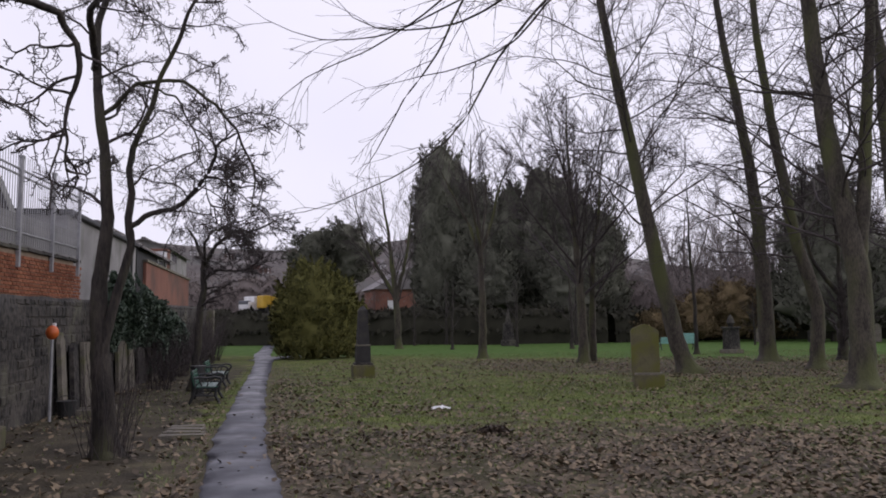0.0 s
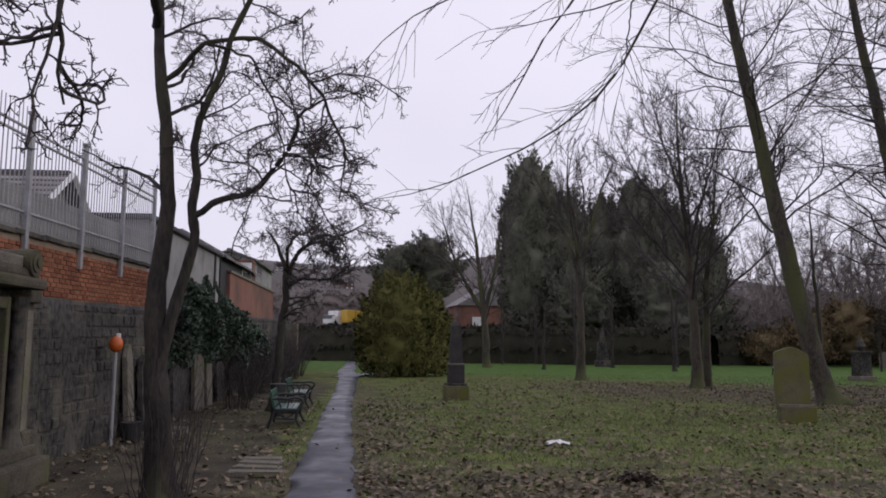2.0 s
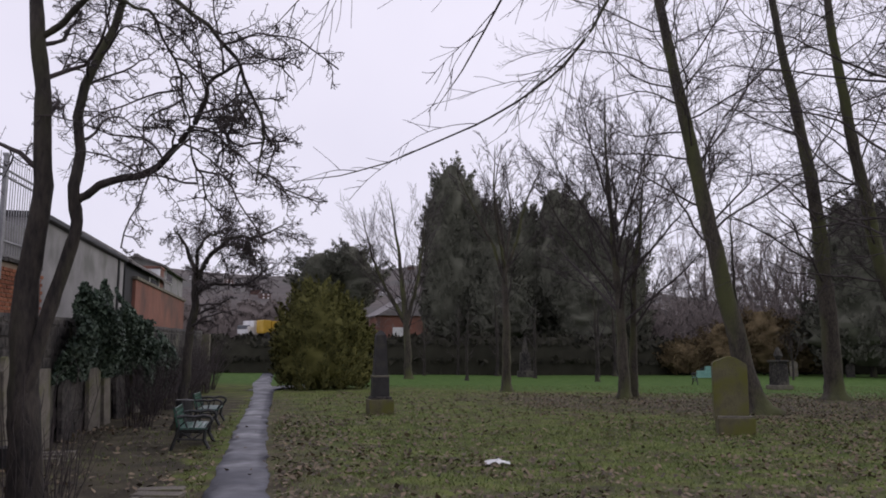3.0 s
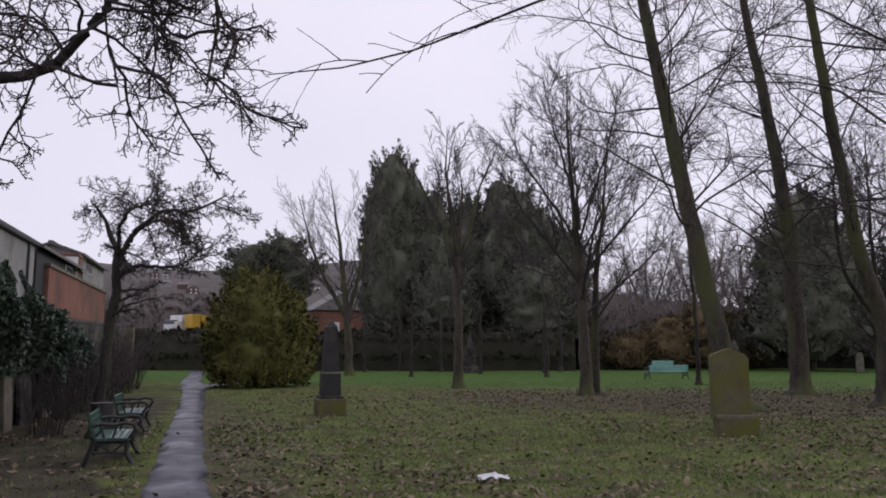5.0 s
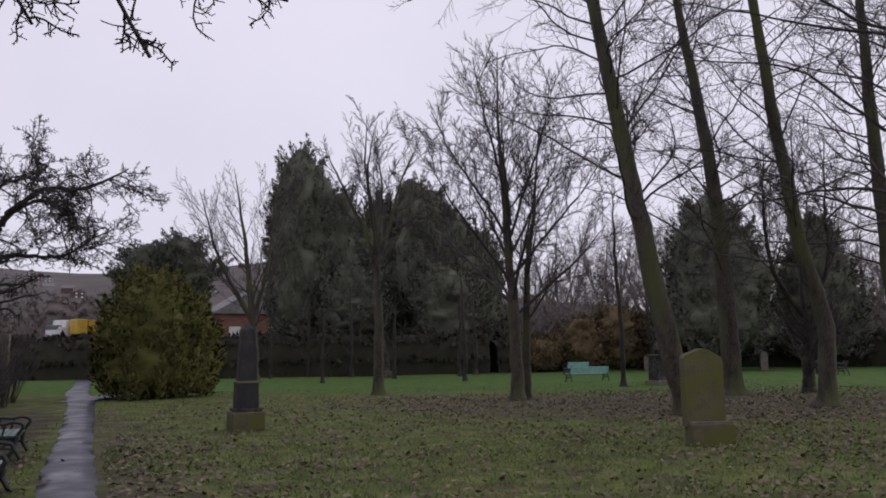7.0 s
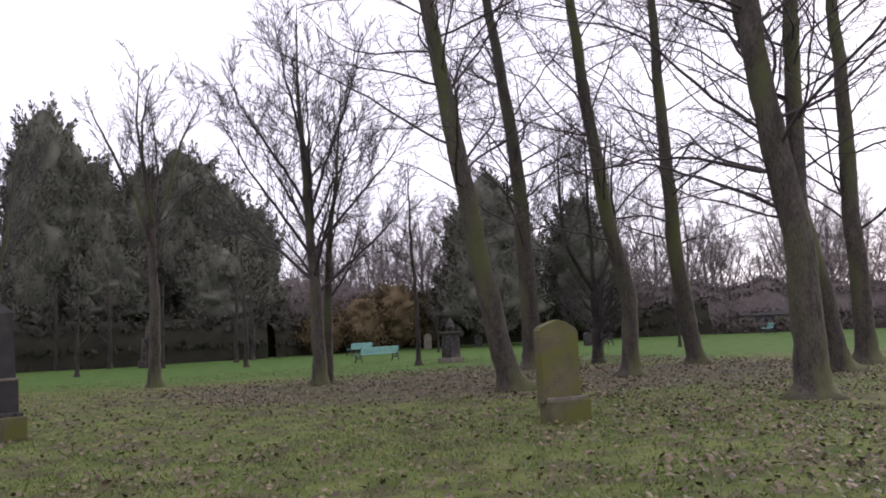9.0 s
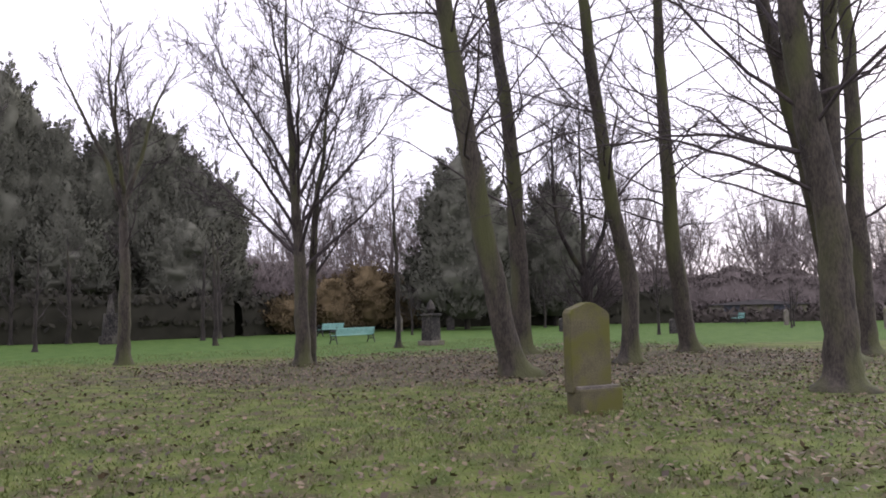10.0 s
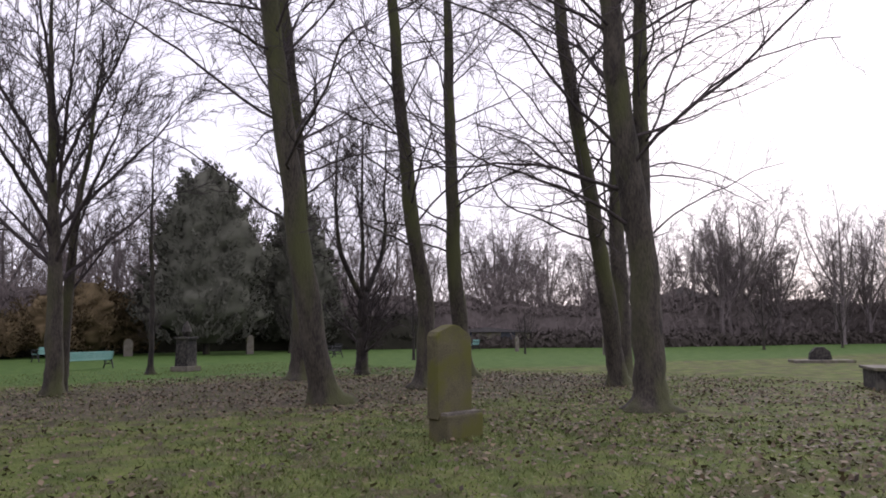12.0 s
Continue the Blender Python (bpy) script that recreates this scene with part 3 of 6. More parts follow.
def palisade():
    root = thing("palisade_fence", WALL, "galvanised steel palisade fence standing on the brick wall", "fence")
    posts = [2.32 + 2.11 * k for k in range(9)]
    for q in posts:
        z0, z1 = 2.95 * rise(q), 5.06 * rise(q)
        bm = box((-0.27, q, (z0 + z1) / 2), (0.07, 0.1, z1 - z0), 0.006)
        add_box(bm, (-0.27, q, z1 + 0.02), (0.1, 0.13, 0.05), 0.008)
        part("post", bm, GALV, root)
    for h in (3.62, 4.72, 4.84):
        for a, b in zip(posts[:-1], posts[1:]):
            part("rail", add_rod(bmesh.new(), (-0.3, a, h * rise(a)), (-0.3, b, h * rise(b)), 0.024, 6), GALV, root)
    pale = bmesh.new()
    add_box(pale, (0, 0, 0.85), (0.012, 0.03, 1.7), 0.0)
    for v in pale.verts:
        if v.co.z > 1.6:
            v.co.y *= 0.2
            v.co.z += 0.06
    first = None
    q = posts[0] + 0.13
    while q < posts[-1] + 0.4:
        if first is None:
            first = part("pale", pale, GALV, root)
            o = first
        else:
            o = new("pale", first.data)
            o.parent = root
        o.matrix_local = Matrix.Translation((-0.34, q, 3.42 * rise(q))) @ Matrix.Rotation(random.uniform(-0.01, 0.01), 4, "X")
        q += 0.135
    return root


palisade()


def yard_fence():
    """A lower run of pales between the wall and the bungalow."""
    root = thing("yard_fence", WALL, "low pale steel paling fence before the bungalow", "fence")
    shape = bmesh.new()
    add_box(shape, (0, 0, 0.7), (0.014, 0.055, 1.4))
    for v in shape.verts:
        if v.co.z > 1.3:
            v.co.y *= 0.45
            v.co.z += 0.05
    first = None
    q = 8.6
    while q < 17.4:
        if first is None:
            o = first = part("pale", shape, GALV_PALE, root)
        else:
            o = new("pale", first.data)
            o.parent = root
        o.matrix_local = Matrix.Translation((-2.0, q, 2.76 + 0.075 * (q - 13)))
        q += 0.15
    for h in (3.0, 3.95):
        part("rail", add_rod(bmesh.new(), (-1.97, 8.5, h - 0.34), (-1.97, 17.4, h + 0.33), 0.028, 6), GALV_PALE, root)
    for q in (8.5, 11.4, 14.4, 17.4):
        part("post", box((-1.97, q, 2.1 + 0.037 * (q - 13)), (0.08, 0.08, 4.2 + 0.075 * (q - 13)), 0.006), GALV_PALE, root)
    return root


yard_fence()


# ---- houses beyond the wall ----
def gable_roof(root, n0, n1, s0, s1, eaves, ridge, over=0.3):
    """Two pitched slopes, each laid in overlapping courses of tiles."""
    mid = (n0 + n1) / 2
    a, b = n0 - over, n1 + over
    bm = bmesh.new()
    ring = [(a, eaves - 0.08), (mid, ridge - 0.08), (b, eaves - 0.08), (b, eaves - 0.02), (mid, ridge - 0.02), (a, eaves - 0.02)]
    lo = [bm.verts.new((x, s0 - over, z)) for x, z in ring]
    hi = [bm.verts.new((x, s1 + over, z)) for x, z in ring]
    bm.faces.new(lo)
    bm.faces.new(list(reversed(hi)))
    for k in range(6):
        bm.faces.new((lo[k], hi[k], hi[(k + 1) % 6], lo[(k + 1) % 6]))
    bmesh.ops.recalc_face_normals(bm, faces=bm.faces)
    roof = part("roof", bm, ROOF, root)
    rows = 11
    for e in (a, b):
        for r in range(rows):
            k0, k1 = r / rows, (r + 1) / rows
            na, nb = e + (mid - e) * k0, e + (mid - e) * k1
            za, zb = eaves + (ridge - eaves) * k0 + 0.045, eaves + (ridge - eaves) * k1
            v = [(na, s0 - over, za), (na, s1 + over, za), (nb, s1 + over, zb), (nb, s0 - over, zb), (na, s0 - over, za - 0.06), (na, s1 + over, za - 0.06)]
            mesh_object("tile_course", v, [(0, 1, 2, 3), (4, 5, 1, 0)], ROOF_PALE if r % 2 else ROOF, roof)
    return roof


def house(n0, n1, s0, s1, eaves, ridge, wall_mat, label, m=WALL, windows=(), chimney=None, bargeboard=False):
    """A plain pitched-roof house; windows: (face 'n' or 's', along, z, width, height)."""
    root = thing("house", m, label, "house")
    mid = (n0 + n1) / 2
    bm = bmesh.new()
    ring = [(n0, -0.1), (n1, -0.1), (n1, eaves), (mid, ridge - 0.05), (n0, eaves)]
    a = [bm.verts.new((x, s0, z)) for x, z in ring]
    b = [bm.verts.new((x, s1, z)) for x, z in ring]
    bm.faces.new(a)
    bm.faces.new(list(reversed(b)))
    for k in range(5):
        if k not in (2, 3):
            bm.faces.new((a[k], b[k], b[(k + 1) % 5], a[(k + 1) % 5]))
    bmesh.ops.recalc_face_normals(bm, faces=bm.faces)
    part("wall", bm, wall_mat, root)
    roof = gable_roof(root, n0, n1, s0, s1, eaves, ridge)
    part("ridge", box((mid, (s0 + s1) / 2, ridge + 0.03), (0.25, s1 - s0 + 0.6, 0.12), 0.03), ROOF, roof)
    if chimney:
        cn, cs, cz = chimney
        bm = box((cn, cs, cz / 2 + eaves / 2), (0.75, 0.6, cz - eaves), 0.01)
        add_box(bm, (cn, cs, cz), (0.85, 0.7, 0.1), 0.01)
        ch = part("chimney", bm, BRICK, root)
        part("pot", add_rod(bmesh.new(), (cn, cs, cz), (cn, cs, cz + 0.35), 0.13, 10, 0.1), BRICK, ch)
    for face, u, z, w, h in windows:
        if face == "n":
            c, sz, gl = (n1 + 0.01, u, z), (0.08, w, h), (0.1, w - 0.14, h - 0.14)
        else:
            c, sz, gl = (u, s0 - 0.01, z), (w, 0.08, h), (w - 0.14, 0.1, h - 0.14)
        fr = part("window", box(c, sz, 0.01), WHITE, root)
        part("pane", box(c, gl), GLASS_DARK, fr)
    if bargeboard:
        bm = bmesh.new()
        for x in (n0 - 0.3, n1 + 0.3):
            p, q = Vector((x, s0 - 0.34, eaves - 0.03)), Vector((mid, s0 - 0.34, ridge))
            add_rod(bm, p, q, 0.09, 4)
        part("bargeboard", bm, WHITE, root)
    return root


# the tiled bungalow behind the fence, with its small front gable
house(-9.2, -3.0, 8.0, 28.0, 4.2, 6.5, RENDER, "bungalow with a grey-brown tiled roof behind the wall")
house(-1.15, 1.15, 0.0, 3.2, 4.85, 5.8, RENDER, "small tiled front gable with white bargeboards", m=along(-3.2, 21.2, 0.1, 90), bargeboard=True)
# grey flat block, brick annexe with chimney, and the dark roofs behind
flat = thing("garage", WALL, "grey rendered flat-roofed building beyond the ivy", "garage")
part("wall", box((-4.4, 31.0, 2.7), (4.4, 11.0, 5.5), 0.03), RENDER, flat)
part("roof", box((-4.4, 31.0, 5.54), (4.7, 11.3, 0.16), 0.03), BLACK, flat)
part("drainpipe", add_rod(bmesh.new(), (-2.16, 35.4, 2.0), (-2.16, 35.4, 5.5), 0.05, 8), BLACK, flat)
annexe = thing("brick_annexe", WALL, "red brick annexe with pale coping and chimney", "house")
part("wall", box((-4.2, 47.2, 2.5), (4.0, 16.0, 5.0), 0.02), BRICK_DULL, annexe)
part("coping", box((-4.2, 47.2, 5.06), (4.16, 16.2, 0.14), 0.02), STONE_PALE, annexe)
bm = box((-2.75, 46.6, 5.65), (0.9, 1.3, 1.2), 0.02)
add_box(bm, (-2.75, 46.6, 6.25), (1.0, 1.4, 0.12), 0.02)
stack = part("chimney", bm, BRICK_DULL, annexe)
part("flashing", box((-2.75, 45.93, 5.6), (0.94, 0.06, 1.1), 0.01), WHITE, stack)
house(-6.0, -2.35, 37.6, 48.0, 5.6, 6.75, BLACK, "dark-clad house with a slate roof", windows=(("n", 44.0, 5.3, 1.6, 0.4),))
house(-5.8, -3.0, 50.6, 60.0, 6.8, 7.4, RENDER, "grey house with dark roof and white dormer", windows=(("n", 53.5, 6.4, 2.4, 0.8), ("s", -4.4, 6.4, 1.4, 0.7)))


# ---- wall monuments ----
def monument():
    root = thing("wall_monument", along(0.0, 10.5), "mossy sandstone wall monument with scrolls and slate plaques", "monument")
    mid, W = 0.17, 2.2
    bm = box((0.34, mid, 0.17), (0.66, W + 0.2, 0.36), 0.04)
    add_box(bm, (0.29, mid, 0.42), (0.5, W + 0.06, 0.16), 0.04)
    part("plinth", bm, STONE_MOSS, root)
    part("back", box((0.12, mid, 1.5), (0.2, W, 2.1), 0.02), STONE_DARK, root)
    for q, w in ((-0.65, 0.46), (1.1, 0.28)):
        pil = part("pilaster", box((0.3, q, 1.42), (0.22, w, 1.85), 0.025), STONE_MOSS, root)
        part("panel", box((0.412, q, 1.42), (0.02, w - 0.12, 1.5), 0.008), STONE_PALE, pil)
        part("base", box((0.32, q, 0.58), (0.34, w + 0.06, 0.2), 0.03), STONE_MOSS, pil)
        part("capital", box((0.32, q, 2.34), (0.34, w + 0.06, 0.16), 0.03), STONE_MOSS, pil)
    for q in (-0.28, 0.9):
        bm = add_rod(bmesh.new(), (0.36, q, 0.62), (0.36, q, 2.22), 0.085, 16, 0.075)
        col = part("column", bm, STONE_DARK, root, smooth=False)
        part("column_foot", add_rod(bmesh.new(), (0.36, q, 0.5), (0.36, q, 0.72), 0.15, 16, 0.088), STONE_DARK, col)
        part("column_head", add_rod(bmesh.new(), (0.36, q, 2.13), (0.36, q, 2.32), 0.078, 16, 0.14), STONE_DARK, col)
    frame_bm = bmesh.new()
    for q in (-0.08, 0.72):
        add_box(frame_bm, (0.27, q, 1.42), (0.12, 0.1, 1.8), 0.02)
    for z in (0.6, 2.24):
        add_box(frame_bm, (0.27, 0.32, z), (0.12, 0.7, 0.14), 0.02)
    part("frame", frame_bm, STONE_MOSS, root)
    part("plaque", box((0.235, 0.32, 1.42), (0.03, 0.7, 1.52), 0.01), PLAQUE, root)
    bm = box((0.28, mid, 2.5), (0.5, W + 0.05, 0.14), 0.04)
    add_box(bm, (0.26, mid, 2.62), (0.4, W - 0.1, 0.12), 0.04)
    part("cornice", bm, STONE_MOSS, root)
    for q, r in ((-0.55, 0.2), (0.98, 0.17)):
        bm = add_rod(bmesh.new(), (0.06, q, 2.76), (0.5, q, 2.76), r, 20)
        add_rod(bm, (0.49, q, 2.76), (0.525, q, 2.76), r * 0.75, 18)
        add_rod(bm, (0.52, q, 2.76), (0.55, q, 2.76), r * 0.38, 14)
        part("scroll", bm, STONE_MOSS, root, smooth=False)
    part("block", box((0.26, 0.24, 2.75), (0.34, 1.1, 0.16), 0.03), STONE_PALE, root)
    bm = bmesh.new()
    bmesh.ops.create_icosphere(bm, subdivisions=3, radius=0.4)
    for v in bm.verts:
        v.co = Vector((v.co.x * 0.5 + 0.1, v.co.y * 1.1 + 0.15, v.co.z * 0.5 + 2.95)) + Vector((1, 1, 1)) * 0.05 * noise.noise(v.co * 4)
    part("boulder", bm, STONE_DARK, root, "rough dark stone crowning the monument")
    return root


monument()
older = thing("wall_monument", along(0.0, 7.7), "dark stone wall monument with a framed plaque", "monument")
part("plinth", box((0.28, 0, 0.4), (0.56, 2.6, 0.85), 0.03), STONE_DARK, older)
part("sill", box((0.32, 0, 0.88), (0.64, 2.7, 0.1), 0.03), STONE_MOSS, older)
part("back", box((0.15, 0, 1.7), (0.3, 2.4, 1.7), 0.03), STONE_DARK, older)
bm = bmesh.new()
for q in (-0.95, 0.95):
    add_box(bm, (0.34, q, 1.65), (0.12, 0.2, 1.45), 0.02)
add_box(bm, (0.34, 0, 2.32), (0.12, 2.1, 0.16), 0.02)
part("frame", bm, STONE_DARK, older)
part("plaque", box((0.31, 0, 1.6), (0.03, 1.6, 1.3), 0.01), PLAQUE, older)
part("cornice", box((0.28, 0, 2.58), (0.6, 2.6, 0.2), 0.05), STONE_DARK, older)


def slab(name, m, w, h, d, material, label, top="round", group="", lean=0.0):
    """An upright gravestone: its face to local -y."""
    if top == "round":
        out = [(-w / 2, 0), (w / 2, 0), (w / 2, h * 0.8)] + [(w / 2 * math.cos(a), h * 0.8 + h * 0.2 * math.sin(a)) for a in np.linspace(0.2, math.pi - 0.2, 8)] + [(-w / 2, h * 0.8)]
    elif top == "peak":
        out = [(-w / 2, 0), (w / 2, 0), (w / 2, h * 0.86), (w * 0.16, h * 0.985), (0, h), (-w * 0.16, h * 0.985), (-w / 2, h * 0.86)]
    else:
        out = [(-w / 2, 0), (w / 2, 0), (w / 2, h), (-w / 2, h)]
    ob = part(name, prism(out, d, 0.012), material)
    ob.matrix_world = m @ Matrix.Rotation(radians(lean), 4, "X") @ Matrix.Translation((0, -d / 2, -0.03))
    return tagged(ob, label, "gravestone", group)


rs = random.Random(5)
for s_, w_, h_, mt in ((16.7, 0.4, 1.75, STONE_PALE), (17.6, 0.5, 1.5, STONE_DARK), (18.6, 0.7, 1.5, STONE_PALE), (20.1, 0.6, 1.25, STONE_DARK), (22.4, 0.75, 1.45, STONE_PALE), (23.7, 0.6, 1.4, STONE_PALE), (25.3, 0.65, 1.2, STONE_DARK), (27.6, 0.7, 1.3, STONE_PALE), (29.6, 0.6, 1.5, STONE_PALE), (31.8, 0.7, 1.2, STONE_DARK), (34.0, 0.6, 1.35, STONE_PALE), (36.6, 0.65, 1.3, STONE_DARK)):
    slab("gravestone", along(0.18, s_, 0, 90 + rs.uniform(-8, 8)), w_, h_, 0.1, mt, "old gravestone leaning back against the boundary wall", rs.choice(("round", "flat", "peak")), "gravestones along the wall", rs.uniform(-5, -2))
# far end pier of the wall
tagged(part("wall_pier", box((0.05, 46.2, 1.35), (0.7, 0.6, 2.75), 0.03), STONE_PALE), "pale stone pier ending the boundary wall", "pier", kind="structure").matrix_world = WALL

lamp = thing("marker_post", along(0.3, 15.3), "orange plastic float on a thin grey post by the wall", "post")
part("post", add_rod(bmesh.new(), (0, 0, 0), (0, 0, 1.62), 0.03, 8), GALV, lamp)
bm = bmesh.new()
bmesh.ops.create_uvsphere(bm, u_segments=16, v_segments=10, radius=0.145)
bmesh.ops.scale(bm, vec=(1, 1, 1.2), verts=bm.verts)
bmesh.ops.translate(bm, vec=(0, 0, 1.72), verts=bm.verts)
bmesh.ops.scale(bm, vec=(0.82, 0.82, 0.82), space=Matrix.Translation((0, 0, -1.72)), verts=bm.verts)
part("float", bm, ORANGE, lamp, smooth=True)
part("cap", box((0.0, 0.12, 1.83), (0.07, 0.06, 0.16), 0.02), WHITE, lamp)
bucket = thing("bucket", along(0.45, 15.9), "black plastic bucket on the earth beside the wall", "bucket")
part("body", add_rod(bmesh.new(), (0, 0, 0), (0, 0, 0.34), 0.15, 16, 0.2), BLACK, bucket)
bm = bmesh.new()
for k in range(12):
    a, b = math.pi * k / 12, math.pi * (k + 1) / 12
    add_rod(bm, (0.2 * math.cos(a), 0, 0.34 + 0.1 * math.sin(a)), (0.2 * math.cos(b), 0, 0.34 + 0.1 * math.sin(b)), 0.008, 5)
part("handle", bm, BLACK, bucket)


# ---- benches ----
def bench(m, length, label, paint, group="", iron=None, arms=True):
    """A park bench with cast-iron ends; it faces local +x, its length along y from 0."""
    iron = iron or BLACK
    root = thing("park_bench", m, label, "bench", group)
    for k in range(6):
        part("seat_slat", box((0.09 + k * 0.085, length / 2, 0.43 - 0.004 * abs(k - 2)), (0.074, length, 0.034), 0.007), paint, root)
    for k in range(4):
        z = 0.5 + k * 0.093
        part("back_slat", box((0.03 - 0.22 * (z - 0.45), length / 2, z), (0.03, length, 0.084), 0.007), paint, root)
    for y in (0.03, length - 0.03):
        bm = bmesh.new()
        add_rod(bm, (0.06, y, 0.43), (-0.08, y, 0.0), 0.036, 8, 0.03)
        add_rod(bm, (0.05, y, 0.43), (-0.055, y, 0.86), 0.03, 8, 0.024)
        add_rod(bm, (0.04, y, 0.4), (0.56, y, 0.4), 0.032, 8)
        add_rod(bm, (0.52, y, 0.42), (0.5, y, 0.2), 0.034, 8)
        add_rod(bm, (0.5, y, 0.2), (0.6, y, 0.0), 0.034, 8)
        add_rod(bm, (0.0, y, 0.22), (0.5, y, 0.2), 0.02, 8)
        if arms:
            pts = [(-0.01, 0.64), (0.15, 0.67), (0.32, 0.65), (0.48, 0.68), (0.6, 0.65), (0.63, 0.58), (0.58, 0.51), (0.53, 0.42)]
            for p, q in zip(pts[:-1], pts[1:]):
                add_rod(bm, (p[0], y, p[1]), (q[0], y, q[1]), 0.029, 8)
        for p, q in (((0.02, 0.4), (0.3, 0.21)), ((0.3, 0.21), (0.52, 0.4)), ((0.12, 0.66), (0.2, 0.41)), ((0.36, 0.65), (0.3, 0.41))):
            add_rod(bm, (p[0], y, p[1]), (q[0], y, q[1]), 0.016, 6)
        part("iron_end", bm, iron, root)
    return root


BT = math.degrees(math.atan(0.2))
bench(Matrix.Translation((-5.22, 18.0, 0)) @ Matrix.Rotation(radians(BT + 2), 4, "Z") @ Matrix.Diagonal((1, 1, 0.92, 1)), 1.4, "green slatted park bench with black iron ends beside the path", GREEN, "benches by the path")
bench(Matrix.Translation((-6.4, 22.7, 0)) @ Matrix.Rotation(radians(BT), 4, "Z") @ Matrix.Diagonal((1, 1, 0.92, 1)), 1.4, "green slatted park bench with black iron ends, farther along", GREEN, "benches by the path")
bench(Matrix.Translation((15.95, 47.6, 0)) @ Matrix.Rotation(radians(100), 4, "Z") @ Matrix.Diagonal((0.95, 0.95, 0.95, 1)), 2.5, "long pale green bench on the lawn", GREEN_PALE, arms=True)
bin_ = thing("litter_bin", Matrix.Translation((-5.95, 20.6, 0)), "black litter bin between the two benches", "bin")
part("body", add_rod(bmesh.new(), (0, 0, 0), (0, 0, 0.7), 0.16, 16, 0.19), BLACK, bin_)
part("rim", add_rod(bmesh.new(), (0, 0, 0.7), (0, 0, 0.76), 0.2, 16), BLACK, bin_)


# ---- graves ----
def obelisk(m):
    root = thing("obelisk", m, "dark granite obelisk gravestone on a stepped mossy base", "gravestone")
    part("base", box((0, 0, 0.19), (0.74, 0.74, 0.44), 0.03), STONE_HEAD, root)
    part("step", box((0, 0, 0.445), (0.62, 0.62, 0.08), 0.015), STONE_DARK, root)
    part("pedestal", box((0, 0, 0.76), (0.5, 0.5, 0.6), 0.015, taper=0.96), GRANITE, root)
    part("ledge", box((0, 0, 1.08), (0.5, 0.5, 0.05), 0.012), STONE_PALE, root)
    bm = box((0, 0, 1.69), (0.42, 0.42, 1.2), 0.0, taper=0.72)
    top = [v for v in bm.verts if v.co.z > 2]
    f = [f for f in bm.faces if all(v in top for v in f.verts)]
    r = bmesh.ops.extrude_face_region(bm, geom=f)["geom"]
    for v in r:
        if isinstance(v, bmesh.types.BMVert):
            v.co = Vector((v.co.x * 0.35, v.co.y * 0.35, v.co.z + 0.14))
    bmesh.ops.bevel(bm, geom=list(bm.edges), offset=0.012, segments=2, affect="EDGES")
    part("shaft", bm, GRANITE, root)
    return root


obelisk(Matrix.Translation((-2.25, 26.9, 0)) @ Matrix.Rotation(radians(14), 4, "Z"))

hs = thing("headstone", Matrix.Translation((6.1, 21.2, 0)) @ Matrix.Rotation(radians(-8.5), 4, "Z"), "green-stained upright headstone with shouldered top on a plinth", "gravestone")
bm = prism([(-0.37, 0.3), (0.37, 0.3), (0.37, 1.5), (0.33, 1.56), (0.12, 1.68), (0.02, 1.71), (-0.06, 1.7), (-0.33, 1.6), (-0.37, 1.54)], 0.23, 0.012)
bmesh.ops.translate(bm, vec=(0, -0.07, 0), verts=bm.verts)
part("tablet", bm, STONE_HEAD, hs)
part("plinth", box((0.07, -0.02, 0.14), (0.8, 0.4, 0.44), 0.03), STONE_HEAD, hs)
part("plinth_ledge", box((0.07, -0.02, 0.375), (0.77, 0.35, 0.05), 0.012), STONE_PALE, hs)

urn = thing("pedestal_grave", Matrix.Translation((16.12, 42.3, 0)) @ Matrix.Rotation(radians(20), 4, "Z") @ Matrix.Diagonal((0.8, 0.8, 0.88, 1)), "pale stone pedestal grave with a carved urn", "gravestone")
part("base", box((0, 0, 0.1), (1.25, 1.0, 0.26), 0.03), STONE_PALE, urn)
part("pedestal", box((0, 0, 0.85), (0.9, 0.75, 1.3), 0.03, taper=0.9), STONE_DARK, urn)
part("ledge", box((0, 0, 1.55), (1.0, 0.85, 0.12), 0.03), STONE_DARK, urn)
bm = add_rod(bmesh.new(), (0, 0, 1.6), (0, 0, 1.85), 0.12, 14, 0.26)
add_rod(bm, (0, 0, 1.85), (0, 0, 2.1), 0.28, 14, 0.18)
add_rod(bm, (0, 0, 2.1), (0, 0, 2.35), 0.2, 14, 0.03)
part("urn", bm, STONE_DARK, urn)

far_grave = thing("pillar_grave", Matrix.Translation((5.4, 60.3, 0)) @ Matrix.Diagonal((0.75, 0.75, 1, 1)), "tall grey stone monument with a small carved finial", "gravestone")
part("base", box((0, 0, 0.2), (1.5, 1.2, 0.44), 0.04), STONE_DARK, far_grave)
part("block", box((0, 0, 1.05), (1.15, 0.9, 1.4), 0.04, taper=0.8), STONE_DARK, far_grave)
part("shaft", box((0, 0, 2.05), (0.55, 0.5, 0.8), 0.04, taper=0.7), STONE_DARK, far_grave)
part("finial", add_rod(bmesh.new(), (0, 0, 2.4), (0, 0, 2.85), 0.16, 10, 0.1), STONE_DARK, far_grave)

